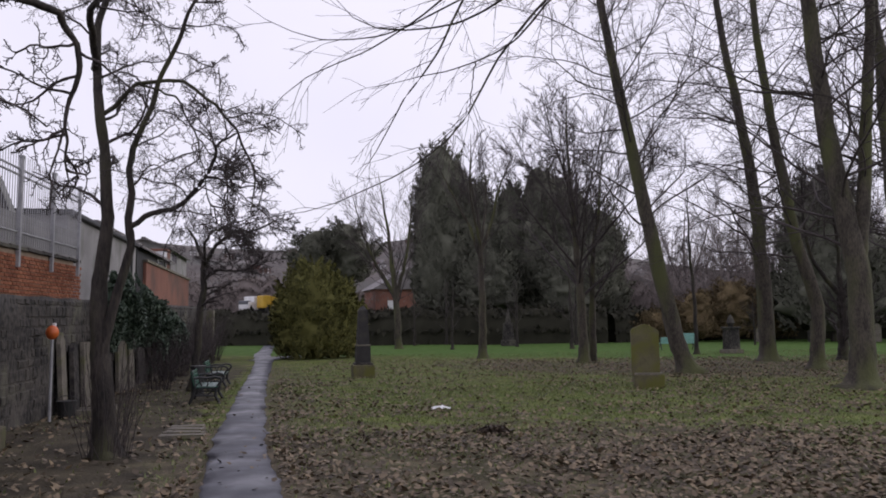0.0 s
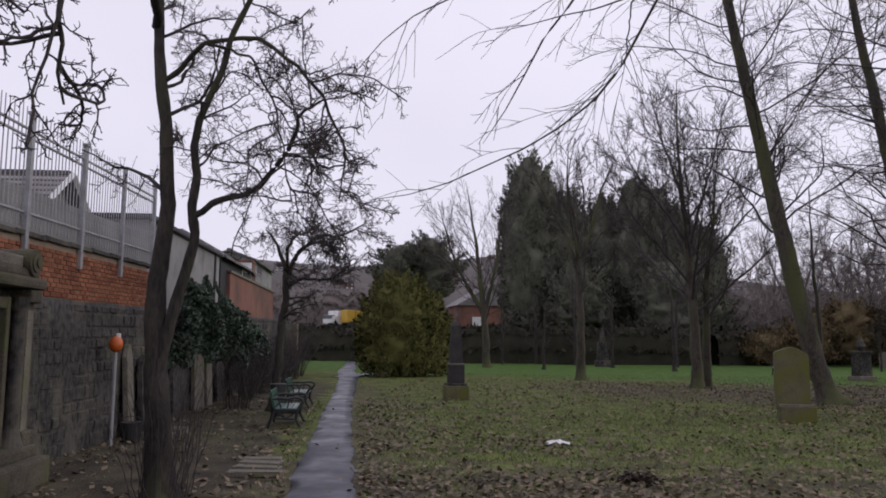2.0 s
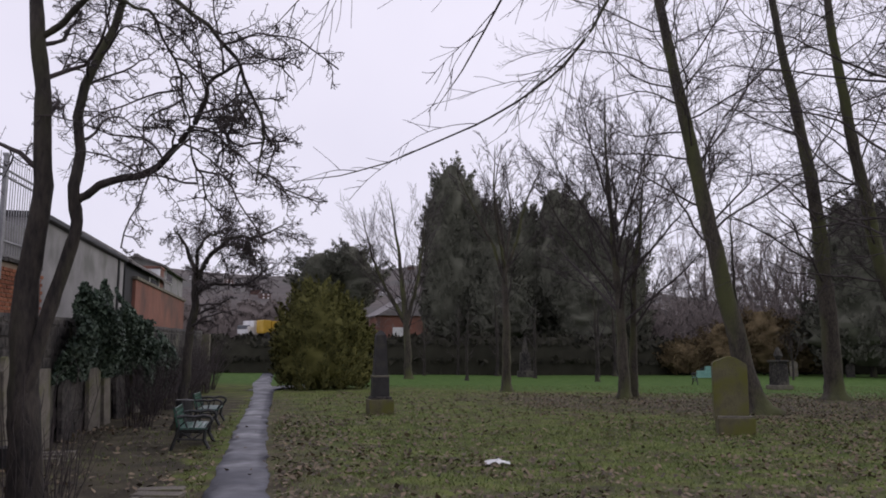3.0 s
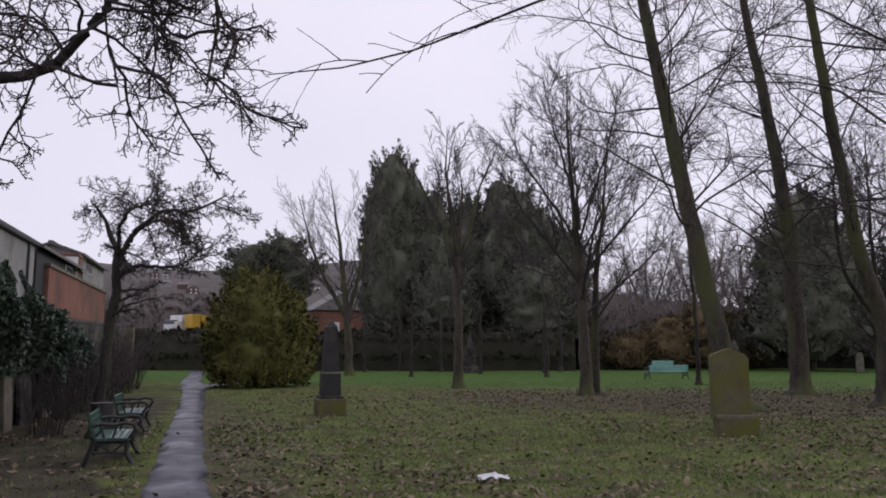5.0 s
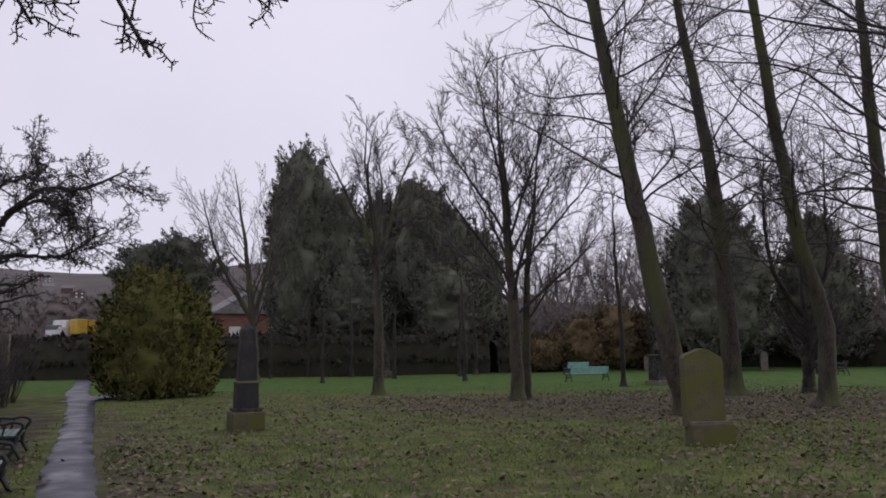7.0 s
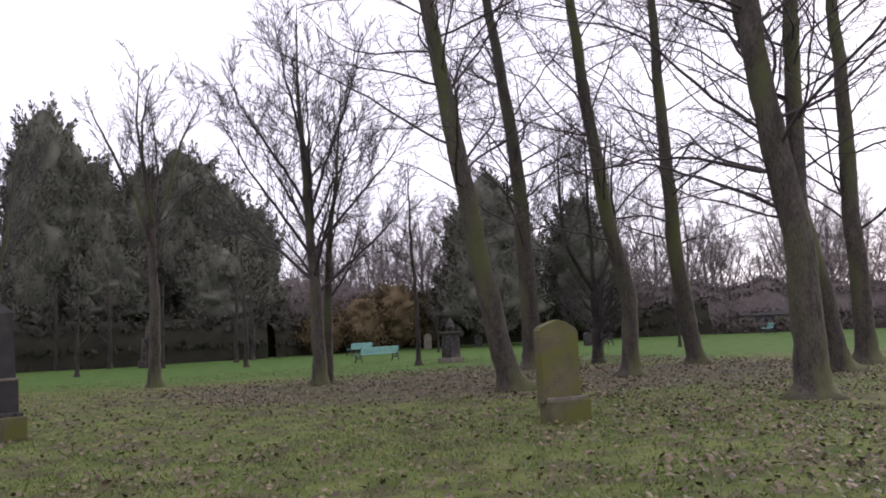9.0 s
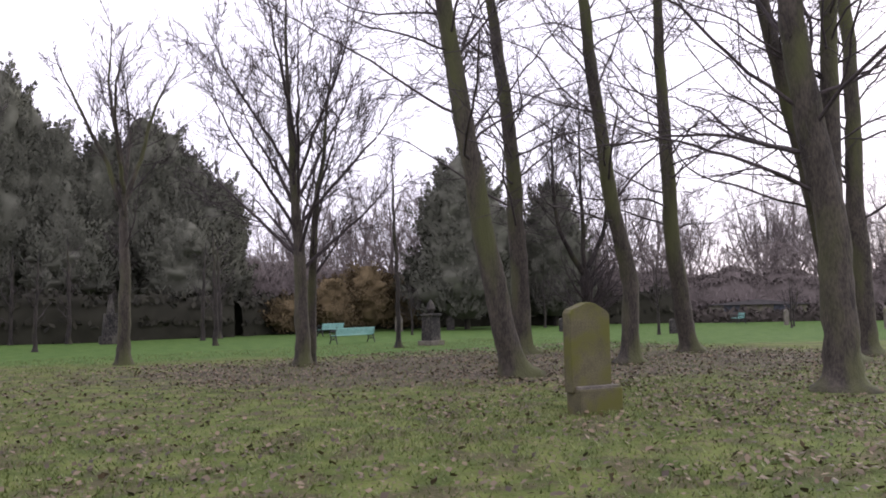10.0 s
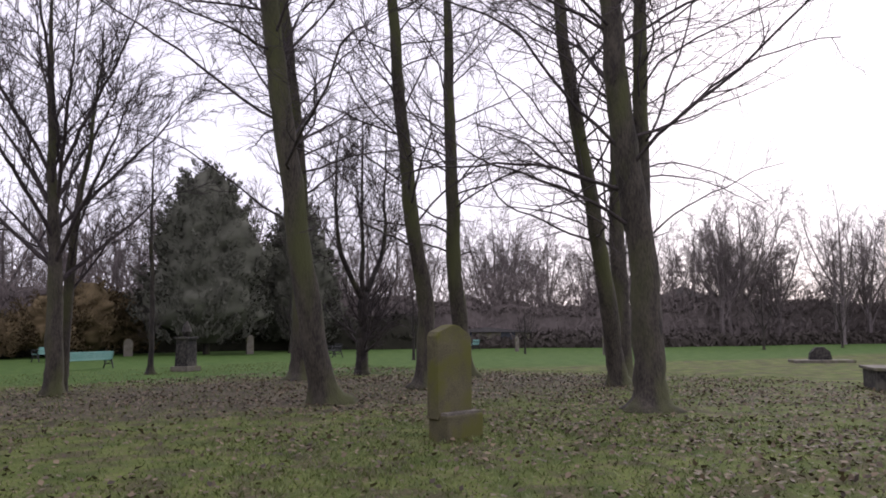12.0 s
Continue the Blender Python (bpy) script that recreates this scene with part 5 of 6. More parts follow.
    f = np.arange(M * 4).reshape(M, 4)
    g = np.cross(v[:, 2] - v[:, 0], v[:, 3] - v[:, 1])
    nn = ou * 0.75 + rad * 0.28 + np.array([0, 0, 0.3])
    turn = (g * nn).sum(1) < 0
    f[turn] = f[turn][:, ::-1]
    nn /= np.linalg.norm(nn, axis=1, keepdims=True)
    tagged(fast_mesh("foliage", v.reshape(-1, 3), f, mat, root, normals=np.repeat(nn, 4, 0)), kind="stuff")
    return root


BUSH = [(0, 0.82), (0.1, 0.95), (0.3, 1.0), (0.48, 0.97), (0.64, 0.88), (0.8, 0.69), (0.92, 0.44), (1, 0.15)]
plumed("golden_conifer", (-6.6, 42.0, 0), 5.45, 2.15, "rounded golden-green conifer bush beside the path", GOLDEN, 51, 0.0, 620, 60, 0.7, 0.17, 0.17, BUSH, 0.07, 0.5, inner=0.88)
plumed("golden_conifer", (-5.6, 42.4, 0), 4.6, 1.55, "smaller golden-green conifer grown into its neighbour", GOLDEN, 52, 0.0, 480, 60, 0.7, 0.17, 0.17, BUSH, 0.09, 0.5, inner=0.88)
CY = [(0, 0.72), (0.08, 0.95), (0.3, 1.05), (0.6, 1.0), (0.78, 0.86), (0.9, 0.62), (0.97, 0.36), (1.0, 0.12)]
for k, (x, y, h, r, sk) in enumerate(((0.1, 72.0, 19.4, 2.2, 2.4), (1.6, 72.6, 17.6, 2.0, 2.6), (3.5, 72.5, 15.9, 2.1, 2.6), (-0.6, 71.6, 17.2, 1.6, 3.4), (5.0, 73.0, 13.7, 2.1, 2.6), (6.7, 72.6, 15.4, 1.7, 2.4), (9.3, 72.0, 17.2, 1.9, 2.4), (11.2, 72.6, 16.4, 1.9, 2.0), (13.1, 72.5, 14.5, 2.0, 2.0), (15.2, 72.5, 12.9, 2.1, 1.5), (7.9, 73.2, 13.9, 2.0, 3.0), (4.5, 70.0, 8.8, 2.6, 2.8), (11.6, 70.0, 9.5, 2.9, 2.2), (14.2, 71.6, 11.2, 2.2, 2.0))):
    plumed("cypress_tree", (x, y, 0), h, r, "tall dark cypress in a dense clump", CYPRESS, 60 + k, sk, 300, 90, 1.5, 0.3, 0.24, CY, 0.2, 0.4, "cypress clump", inner=0.9)
for k, (x, y, h, r) in enumerate(((31.2, 61.5, 14.4, 4.3), (41.0, 62.5, 13.0, 3.1))):
    plumed("cypress_tree", (x, y, 0), h, r, "dark conical cypress at the edge of the lawn", CYPRESS, 70 + k, 0.8, 560, 80, 1.3, 0.3, 0.24, [(0, 0.8), (0.15, 1.0), (0.4, 0.94), (0.65, 0.74), (0.85, 0.45), (0.95, 0.25), (1.0, 0.05)], 0.2, 0.8, "lone cypresses", inner=0.88)

ROUND = [(0, 0.3), (0.15, 0.75), (0.4, 1.0), (0.65, 0.95), (0.85, 0.7), (0.95, 0.4), (1.0, 0.08)]
plumed("pine_tree", (-13.7, 85.0, 0), 13.0, 2.5, "dark spreading pine beyond the hedge", CYPRESS, 81, 6.0, 190, 80, 1.4, 0.4, 0.26, ROUND, 0.34, 1.6, "far pines", 0.25, 0.7)
plumed("pine_tree", (-10.5, 85.5, 0), 13.8, 2.7, "tall dark pine with a ragged crown", CYPRESS, 82, 6.0, 200, 80, 1.4, 0.4, 0.26, ROUND, 0.36, 1.5, "far pines", 0.25, 0.7)


def hedge(points, height, depth, label, mat, seed, count_per_m=70, size=0.3, rag=0.07):
    rng = np.random.default_rng(seed)
    p = np.array(points, float)
    L = np.linalg.norm(np.diff(p, axis=0), axis=1).sum()
    n = max(8, int(L / 1.2))
    c, _ = resample([(x, y, 0) for x, y in points], [1] * len(points), n, rng)
    t = np.gradient(c, axis=0)
    t /= np.linalg.norm(t, axis=1, keepdims=True)
    side = np.stack([t[:, 1], -t[:, 0], 0 * t[:, 0]], 1)
    prof = np.array([(-0.5, -0.05), (-0.52, 0.35), (-0.45, 0.8), (-0.25, 0.97), (0.0, 1.0), (0.25, 0.96), (0.45, 0.8), (0.52, 0.35), (0.5, -0.05)])
    wob = 1 + rng.normal(0, 0.1, (n, len(prof)))
    v = c[:, None, :] + side[:, None, :] * (prof[None, :, 0] * depth * wob)[..., None]
    v[..., 2] = prof[None, :, 1] * height * (1 + rng.normal(0, rag, (n, 1)))
    k = len(prof)
    idx = np.arange(n * k).reshape(n, k)
    f = np.stack([idx[:-1, :-1], idx[:-1, 1:], idx[1:, 1:], idx[1:, :-1]], -1).reshape(-1, 4)
    root = thing("hedge", Matrix.Identity(4), label, "hedge")
    fast_mesh("inner_foliage", v.reshape(-1, 3), f, mat, root)
    m = int(L * count_per_m)
    i = rng.integers(0, n - 1, m)
    w = rng.random((m, 1))
    j = rng.integers(0, k, m)
    q = v[i, j] * (1 - w) + v[i + 1, j] * w
    nn = side[i] * np.sign(prof[j, 0])[:, None] + np.array([0, 0, 0.5])
    q += nn * 0.08 + rng.normal(0, 0.12, (m, 3))
    vv, ff = foliage(q, nn, rng, size)
    tagged(fast_mesh("foliage", vv, ff, mat, root, smooth=False), kind="stuff")
    return root


hedge([(-26, 74), (-14, 70), (-3, 66.5), (6, 65.5), (14, 65.5)], 3.0, 1.8, "dense dark evergreen hedge closing the churchyard", HEDGE, 91)
hedge([(14.5, 66), (27, 71), (38, 68), (50, 57)], 2.6, 1.6, "dark clipped hedge along the lawn", HEDGE, 92)
hedge([(50, 57), (66, 38), (80, 29), (98, 10), (105, -10)], 0.8, 1.2, "low brown hedge at the far side of the lawn", THICKET, 93)
for k, (x, y, h, d) in enumerate(((22.0, 66.0, 4.6, 3.4), (25.2, 66.6, 5.6, 3.8), (29.0, 67.5, 4.6, 3.4), (18.6, 66.0, 3.0, 2.4))):
    plumed("beech_bush", (x, y, 0), h, d / 2 + 0.5, "russet beech bush still holding its leaves", RUSSET, 95 + k, 0.2, 200, 44, 0.9, 0.34, 0.2, [(0, 0.6), (0.3, 1.0), (0.7, 0.9), (1, 0.3)], 0.3, 0.8, "russet bushes", 0.1, 0.7)

# undergrowth and ivy on the boundary wall


def ivy_patch(s0, s1, z0, z1, depth, count, label, seed, mat=None, size=0.075):
    rng = np.random.default_rng(seed)
    s = s0 + (s1 - s0) * rng.random(count)
    u = (s - s0) / (s1 - s0)
    top = z0 + (z1 - z0) * (0.55 + 0.45 * np.sin(np.clip(u * 1.1 + 0.05, 0, 1) * math.pi) ** 0.6) * (0.85 + 0.15 * np.sin(s * 3.1) + 0.08 * np.sin(s * 7.7))
    z = z0 + (top - z0) * rng.random(count) ** 0.8
    bulge = depth * (0.25 + 0.75 * np.sin(np.clip((z - z0) / (z1 - z0), 0, 1) * math.pi)) * (0.7 + 0.4 * np.sin(s * 2.3 + z * 3.0))
    n = np.clip(bulge, 0.03, None) * (0.7 + 0.4 * rng.random(count))
    p = np.stack([n, s, z], -1)
    v, f = foliage(p, np.tile(np.array([[1.0, 0, 0.4]]), (count, 1)), rng, size, 0.75)
    ob = fast_mesh("ivy", v, f, mat or IVY, smooth=False)
    ob.matrix_world = WALL
    return tagged(ob, label, "ivy", kind="stuff")


ivy_patch(19.4, 28.5, 1.15, 3.45, 0.65, 30000, "dense glossy dark ivy over the boundary wall", 102, size=0.06)
ivy_patch(26.5, 34.0, 0.2, 2.6, 0.7, 7000, "ivy and dead stems on the old wall", 103)


def brush(n, s, h, label, seed, stems=26, spread=0.8):
    """A thicket of bare stems."""
    rng = np.random.default_rng(seed)
    base = along(n, s)
    root = thing("bramble_thicket", base, label, "shrub", "thickets by the wall")
    st = np.zeros((stems, 5, 3))
    a = rng.random(stems) * 6.28
    for j in range(5):
        k = j / 4
        st[:, j, 0] = np.cos(a) * spread * (0.25 + k * 0.9) * (0.4 + 0.6 * np.sin(a * 7) ** 2) + rng.normal(0, 0.05, stems)
        st[:, j, 1] = np.sin(a) * spread * (0.25 + k * 0.9) + rng.normal(0, 0.05, stems)
        st[:, j, 2] = h * (k - 0.25 * k * k) * (0.6 + 0.5 * ((a * 13) % 1)) - 0.05 * (j == 0)
    g = (st, np.tile(np.linspace(0.012, 0.005, 5), (stems, 1)))
    v, f = tubes([g], 4)
    tagged(fast_mesh("stem", v, f, BARK_TWIG, root), kind="stuff")
    tw = sprout(g, rng, 9, (0.25, 1.0), 45, -0.4, 0.6, 4, 0.02, 0.2, rmin=0.004)
    v, f = tubes([tw], 3)
    tagged(fast_mesh("twig", v, f, BARK_TWIG, root), kind="stuff")
    return root


for k, (n_, s_, h_) in enumerate(((0.9, 26.0, 1.9), (0.9, 28.6, 2.3), (1.0, 31.4, 2.6), (1.0, 34.4, 2.8), (1.0, 37.8, 3.0), (0.9, 41.5, 3.2))):
    brush(n_, s_, h_, "tangle of bare brown stems beside the old wall", 110 + k, 34, 0.9 + 0.1 * (k % 3))

# ---- far trees: a few kinds, repeated ----
FAR = [dict(count=9, span=(0.3, 0.98), angle=44, length=4.2, ratio=0.5, n=7, up=0.05, wob=0.1, taper_len=0.5, rmin=0.02),
       dict(count=8, span=(0.2, 1.0), angle=42, length=-0.5, ratio=0.5, n=4, up=0.03, wob=0.14, rmin=0.012),
       dict(count=6, span=(0.15, 1.0), angle=44, length=-0.6, ratio=0.55, n=2, up=0.02, wob=0.18, rmin=0.01)]
kinds = []
for k in range(3):
    h, w = ((12, 2.6), (10, 2.6), (8.5, 1.6))[k]
    stems = [([(0, 0, 0), (0.1, 0.1, h * 0.3), (-0.1, 0.2, h * 0.6), (0.2, 0, h)], [0.2, 0.15, 0.075, 0.01])]
    for q in range(4):
        c, d = math.cos(q * 1.6 + k), math.sin(q * 1.6 + k)
        stems.append(([(0.05, 0.05, h * (0.16 + 0.05 * q)), (c * w * 0.5, d * w * 0.5, h * (0.36 + 0.05 * q)), (c * w, d * w, h * (0.62 + 0.05 * q)), (c * w * 1.15, d * w * 1.15, h * (0.78 + 0.05 * q))], [0.09, 0.07, 0.04, 0.01]))
    kinds.append(bare_tree("far_tree", stems, "bare winter tree beyond the hedge", [dict(FAR[0], length=4.2 - 0.6 * k), FAR[1], FAR[2]], 130 + k, BARK_HAZED, BARK_HAZED, group="far trees", n=9, sides=6, single_limbs=False))
rs = random.Random(77)
spots = []
for k in range(70):
    u = k / 69
    if u < 0.2:
        x, y = -40 + 300 * u + rs.uniform(-3, 3), 88 + rs.uniform(-3, 20)
    elif u < 0.5:
        x, y = 22 + (u - 0.2) * 130 + rs.uniform(-3, 3), 82 - (u - 0.2) * 60 + rs.uniform(0, 22)
    else:
        x, y = 64 + (u - 0.5) * 80 + rs.uniform(0, 22), 60 - (u - 0.5) * 170 + rs.uniform(-4, 12)
    if -26 < x < 18:
        continue
    spots.append((x, y, rs.uniform(0.85, 1.35), rs.uniform(0, 360)))
for k in range(11):
    spots.append((35 + 3.4 * k + rs.uniform(-2, 2), 84 - 2.4 * k + rs.uniform(-3, 5), rs.uniform(0.95, 1.35), rs.uniform(0, 360)))
for k in range(26):
    spots.append((56 + 2.1 * k + rs.uniform(-2, 4), 66 - 2.7 * k + rs.uniform(-2, 8), rs.uniform(0.8, 1.1), rs.uniform(0, 360)))
for k in range(14):
    spots.append((72 + 2.6 * k + rs.uniform(-3, 3), 44 - 3.6 * k + rs.uniform(-2, 6), rs.uniform(1.0, 1.45), rs.uniform(0, 360)))
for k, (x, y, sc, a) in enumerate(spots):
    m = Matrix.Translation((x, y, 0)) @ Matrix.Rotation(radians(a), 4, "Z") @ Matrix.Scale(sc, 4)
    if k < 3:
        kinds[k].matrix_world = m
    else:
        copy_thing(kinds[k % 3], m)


def scrub(points, height, depth, count, label, seed, size=0.36, mat=None):
    """A belt of bare scrub: thousands of thin upright shoots, thinning towards the top."""
    rng = np.random.default_rng(seed)
    c, _ = resample([(x, y, 0) for x, y in points], [1] * len(points), 200, rng)
    i = rng.integers(0, 200, count)
    top = height * (0.72 + 0.28 * np.sin(i * 0.19 + 2 * np.sin(i * 0.07)) * np.cos(i * 0.043))
    p = c[i] + np.stack([rng.normal(0, depth * 0.4, count), rng.normal(0, depth * 0.4, count), top * rng.random(count) ** 1.15], -1)
    out = np.array([5.0, 20.0, 0]) - p
    out /= np.linalg.norm(out, axis=1, keepdims=True)
    v, f, nn = soft_sprays(p, out + np.array([0, 0, 0.7]), rng, size, 0.1, 0.9)
    return tagged(fast_mesh("scrub_wood", v, f, mat or SCRUB, normals=nn), label, "wood", kind="stuff")


scrub([(-44, 100), (-30, 98), (-18, 97), (-10, 98)], 9.0, 5.0, 14000, "bare brown scrub behind the hedge", 141)
scrub([(16, 76), (28, 78), (42, 76), (54, 66)], 8.5, 5.0, 34000, "belt of bare brown scrub beyond the lawn", 142)
scrub([(54, 66), (70, 46), (84, 36), (100, 20), (112, -4)], 9.0, 5.0, 56000, "bare purple-brown wood at the far side of the lawn", 143)
scrub([(-13.2, 26), (-14.4, 32), (-15.8, 38), (-16.5, 46)], 3.5, 1.2, 1800, "bare shrubs behind the boundary wall", 144, 0.3)
for k, (pts, hh, dd) in enumerate((([(54, 67), (70, 48), (84, 38), (101, 21), (113, -4)], 4.3, 5.0), ([(16, 77), (28, 79), (42, 77), (55, 67)], 4.6, 4.0), ([(-44, 101), (-30, 99), (-16, 98), (-10, 98)], 6.5, 4.0))):
    tagged(hedge(pts, hh, dd, "dense bare purple-brown thicket", SCRUB, 146 + k, 260, 0.26, 0.13), "dense bare purple-brown thicket beyond the churchyard", "thicket")
# single trees standing on the lawn
lawn_tree = None
for x, y, sc in ((30.0, 41.3, 0.55), (41.5, 41.0, 0.7), (44.8, 43, 0.7), (22.2, 54.5, 0.85), (58, 30, 1.1), (66, 26, 1.0), (36, 58, 1.1)):
    m = Matrix.Translation((x, y, 0)) @ Matrix.Rotation(x * 1.7, 4, "Z") @ Matrix.Scale(sc, 4)
    if lawn_tree is None:
        lawn_tree = bare_tree("lawn_tree", [([(0, 0, 0), (0.05, 0, 2.2), (-0.1, 0.05, 4.8), (0.1, 0, 8.2)], [0.16, 0.12, 0.07, 0.01]), ([(0.05, 0, 2.2), (0.9, 0.2, 4.0), (1.3, 0.3, 6.6)], [0.08, 0.06, 0.01]), ([(0.03, 0, 2.5), (-0.8, -0.4, 4.2), (-1.2, -0.5, 6.8)], [0.08, 0.06, 0.01])],
                              "small bare tree standing on the lawn", [dict(FAN[0], count=12, length=2.2), dict(FAN[1], count=8), dict(FAN[2], count=5)], 137, BARK_DARK, group="lawn trees", single_limbs=False)
        lawn_tree.matrix_world = m
    else:
        copy_thing(lawn_tree, m)
for x, y, sc in ((-2.0, 63.5, 0.8), (0.6, 64.5, 0.95), (1.0, 54.0, 0.8), (3.6, 63.5, 1.1), (5.9, 58.5, 0.9), (10.6, 60.0, 1.0), (12.4, 62.5, 1.1)):
    o = copy_thing(slender, Matrix.Translation((x, y, 0)) @ Matrix.Rotation(y, 4, "Z") @ Matrix.Scale(sc, 4))
    tagged(o, "slender bare tree before the cypress clump", group="trees before the hedge")


# ---- far hillside with its houses ----
def hillside():
    n, m = 70, 12
    a = np.linspace(radians(-62), radians(115), n)
    d = np.linspace(150, 900, m)
    A, D = np.meshgrid(a, d, indexing="ij")
    k = (D - 150) / 750
    crest = 80 + 8 * np.sin(A * 5.0) + 4 * np.sin(A * 13 + 1) - 78 * np.clip((A - 0.08) / 0.6, 0, 1) ** 0.8
    Z = -0.5 + crest * np.sin(np.clip(k * 1.15, 0, 1) * math.pi / 2) ** 1.3
    v = np.stack([np.sin(A) * D, np.cos(A) * D, Z], -1).reshape(-1, 3)
    i = np.arange(n * m).reshape(n, m)
    f = np.stack([i[:-1, :-1], i[1:, :-1], i[1:, 1:], i[:-1, 1:]], -1).reshape(-1, 4)
    return tagged(fast_mesh("backdrop_hill", v, f, HILL), "hazy far hillside beyond the town", "hill", kind="structure"), a, d, Z


hill, ha, hd, hz = hillside()


def far_house(m, w, d, h, wall_mat, label, pitch=0.32, glass=None):
    root = thing("far_house", m, label, "house", "town houses")
    part("wall", box((0, 0, h / 2), (w, d, h)), wall_mat, root)
    ob = part("roof", prism([(-w / 2 - 0.4, h), (w / 2 + 0.4, h), (0, h + w * pitch)], d + 0.6), ROOF, root)
    ob.matrix_local = Matrix.Translation((0, -d / 2 - 0.3, 0))
    for u in (-w * 0.25, w * 0.25):
        for z in (1.6, 4.2):
            if z + 0.3 < h:
                part("window", box((u, -d / 2 - 0.03, z), (1.3, 0.1, 1.1)), glass or WHITE, root)
    return root


hr = [far_house(Matrix.Identity(4), 8, 9, 5.4, FAR_BRICK, "red brick house on the far hillside"), far_house(Matrix.Identity(4), 9, 9, 5.0, FAR_PALE, "pale rendered house on the far hillside"), far_house(Matrix.Identity(4), 7, 8, 5.4, RENDER, "grey house on the far hillside")]
rs = random.Random(31)
for k in range(60):
    i, j = rs.randrange(8, 34), rs.randrange(3, 6)
    a, d = ha[i] + rs.uniform(-0.015, 0.015), hd[j] + rs.uniform(-20, 20)
    z = float(np.interp(d, hd, hz[i])) - 0.8
    m = Matrix.Translation((math.sin(a) * d, math.cos(a) * d, z)) @ Matrix.Rotation(-a + rs.choice((0, 1.57)) + rs.uniform(-0.3, 0.3), 4, "Z") @ Matrix.Scale(0.72, 4)
    if k < 3:
        hr[k].matrix_world = m
    else:
        copy_thing(hr[k % 3], m)
# nearer houses seen past the hedge
far_house(Matrix.Translation((-5.5, 104, 0)) @ Matrix.Rotation(0.3, 4, "Z"), 9, 9, 6.2, BRICK_DULL, "red brick house beyond the hedge")
far_house(Matrix.Translation((6, 118, 0)) @ Matrix.Rotation(1.4, 4, "Z"), 9, 9, 8.0, RENDER, "grey house beyond the hedge")
far_house(Matrix.Translation((58.5, 55.5, 0)) @ Matrix.Rotation(-0.96, 4, "Z") @ Matrix.Diagonal((1, 1, 0.7, 1)), 8, 5, 2.0, STONE_PALE, "long pale bungalow beyond the far hedge", 0.08, GLASS_DARK)
far_house(Matrix.Translation((101, 52, 0)) @ Matrix.Rotation(-1.1, 4, "Z"), 10, 8, 5.0, FAR_BRICK, "brick house beyond the far hedge", 0.22)

far_house(Matrix.Translation((30.6, 96, 0)) @ Matrix.Rotation(-0.35, 4, "Z"), 8, 8, 5.2, FAR_PALE, "pale rendered house beyond the thicket", 0.25)
far_house(Matrix.Translation((27.0, 110, 0)) @ Matrix.Rotation(-0.2, 4, "Z"), 9, 8, 6.0, FAR_BRICK, "brown brick house beyond the thicket", 0.25)
scrub([(8, 132), (34, 128), (62, 112), (84, 92)], 11.0, 5.0, 16000, "distant bare woodland below the hillside", 149, 0.6)

# the raised road behind the hedge, with a van and a yellow lorry on it
bank = bmesh.new()
add_box(bank, (-24, 88, 1.5), (34, 14, 3.2), 0.4)
tagged(part("road_bank", bank, HILL), "raised roadside bank behind the hedge", "bank", kind="structure")
van = thing("van", Matrix.Translation((-20.3, 85.0, 3.1)) @ Matrix.Rotation(radians(62), 4, "Z") @ Matrix.Scale(0.8, 4), "white panel van parked on the raised road", "van")
part("body", box((0.5, 0, 1.35), (4.0, 1.9, 1.9), 0.15), WHITE, van)
part("cab", box((-2.0, 0, 1.0), (1.2, 1.85, 1.2), 0.25), WHITE, van)
part("windscreen", box((-2.3, 0, 1.45), (0.75, 1.6, 0.5), 0.1), GLASS_DARK, van)
for x in (-1.8, 1.6):
    for y in (-0.9, 0.9):
        part("wheel", add_rod(bmesh.new(), (x, y - 0.1, 0.34), (x, y + 0.1, 0.34), 0.34, 14), BLACK, van)
lorry = thing("lorry", Matrix.Translation((-18.0, 84.0, 3.1)) @ Matrix.Rotation(radians(40), 4, "Z") @ Matrix.Scale(0.8, 4), "yellow tipper lorry parked on the raised road", "lorry")
part("body", box((0.6, 0, 1.6), (3.2, 2.0, 1.3), 0.08, taper=1.06), YELLOW, lorry)
part("cab", box((-1.7, 0, 1.5), (1.2, 1.9, 1.7), 0.15), YELLOW, lorry)
part("chassis", box((0, 0, 0.75), (4.4, 1.2, 0.3), 0.03), BLACK, lorry)
for x in (-1.6, 1.4):
    for y in (-0.9, 0.9):
        part("wheel", add_rod(bmesh.new(), (x, y - 0.12, 0.42), (x, y + 0.12, 0.42), 0.42, 14), BLACK, lorry)

# graves far out on the lawn
tomb = thing("box_tomb", Matrix.Translation((19.95, 17.1, 0)) @ Matrix.Rotation(radians(20), 4, "Z"), "low dark box tomb with a pale lid on the lawn", "tomb")
part("chest", box((0, 0, 0.25), (1.7, 0.85, 0.54), 0.02), STONE_DARK, tomb)
part("lid", box((0, 0, 0.55), (1.85, 1.0, 0.08), 0.02), STONE_PALE, tomb)
ledger = thing("ledger_grave", Matrix.Translation((36, 21.8, 0)) @ Matrix.Rotation(radians(-60), 4, "Z"), "flat pale grave slab with a small dark headstone", "gravestone")
part("slab", box((0, 0, 0.06), (2.6, 1.3, 0.14), 0.02), STONE_PALE, ledger)
bm = prism([(-0.5, 0.1), (0.5, 0.1), (0.42, 0.5), (0.15, 0.72), (-0.2, 0.7), (-0.45, 0.45)], 0.3, 0.02)
part("headstone", bm, STONE_DARK, ledger)
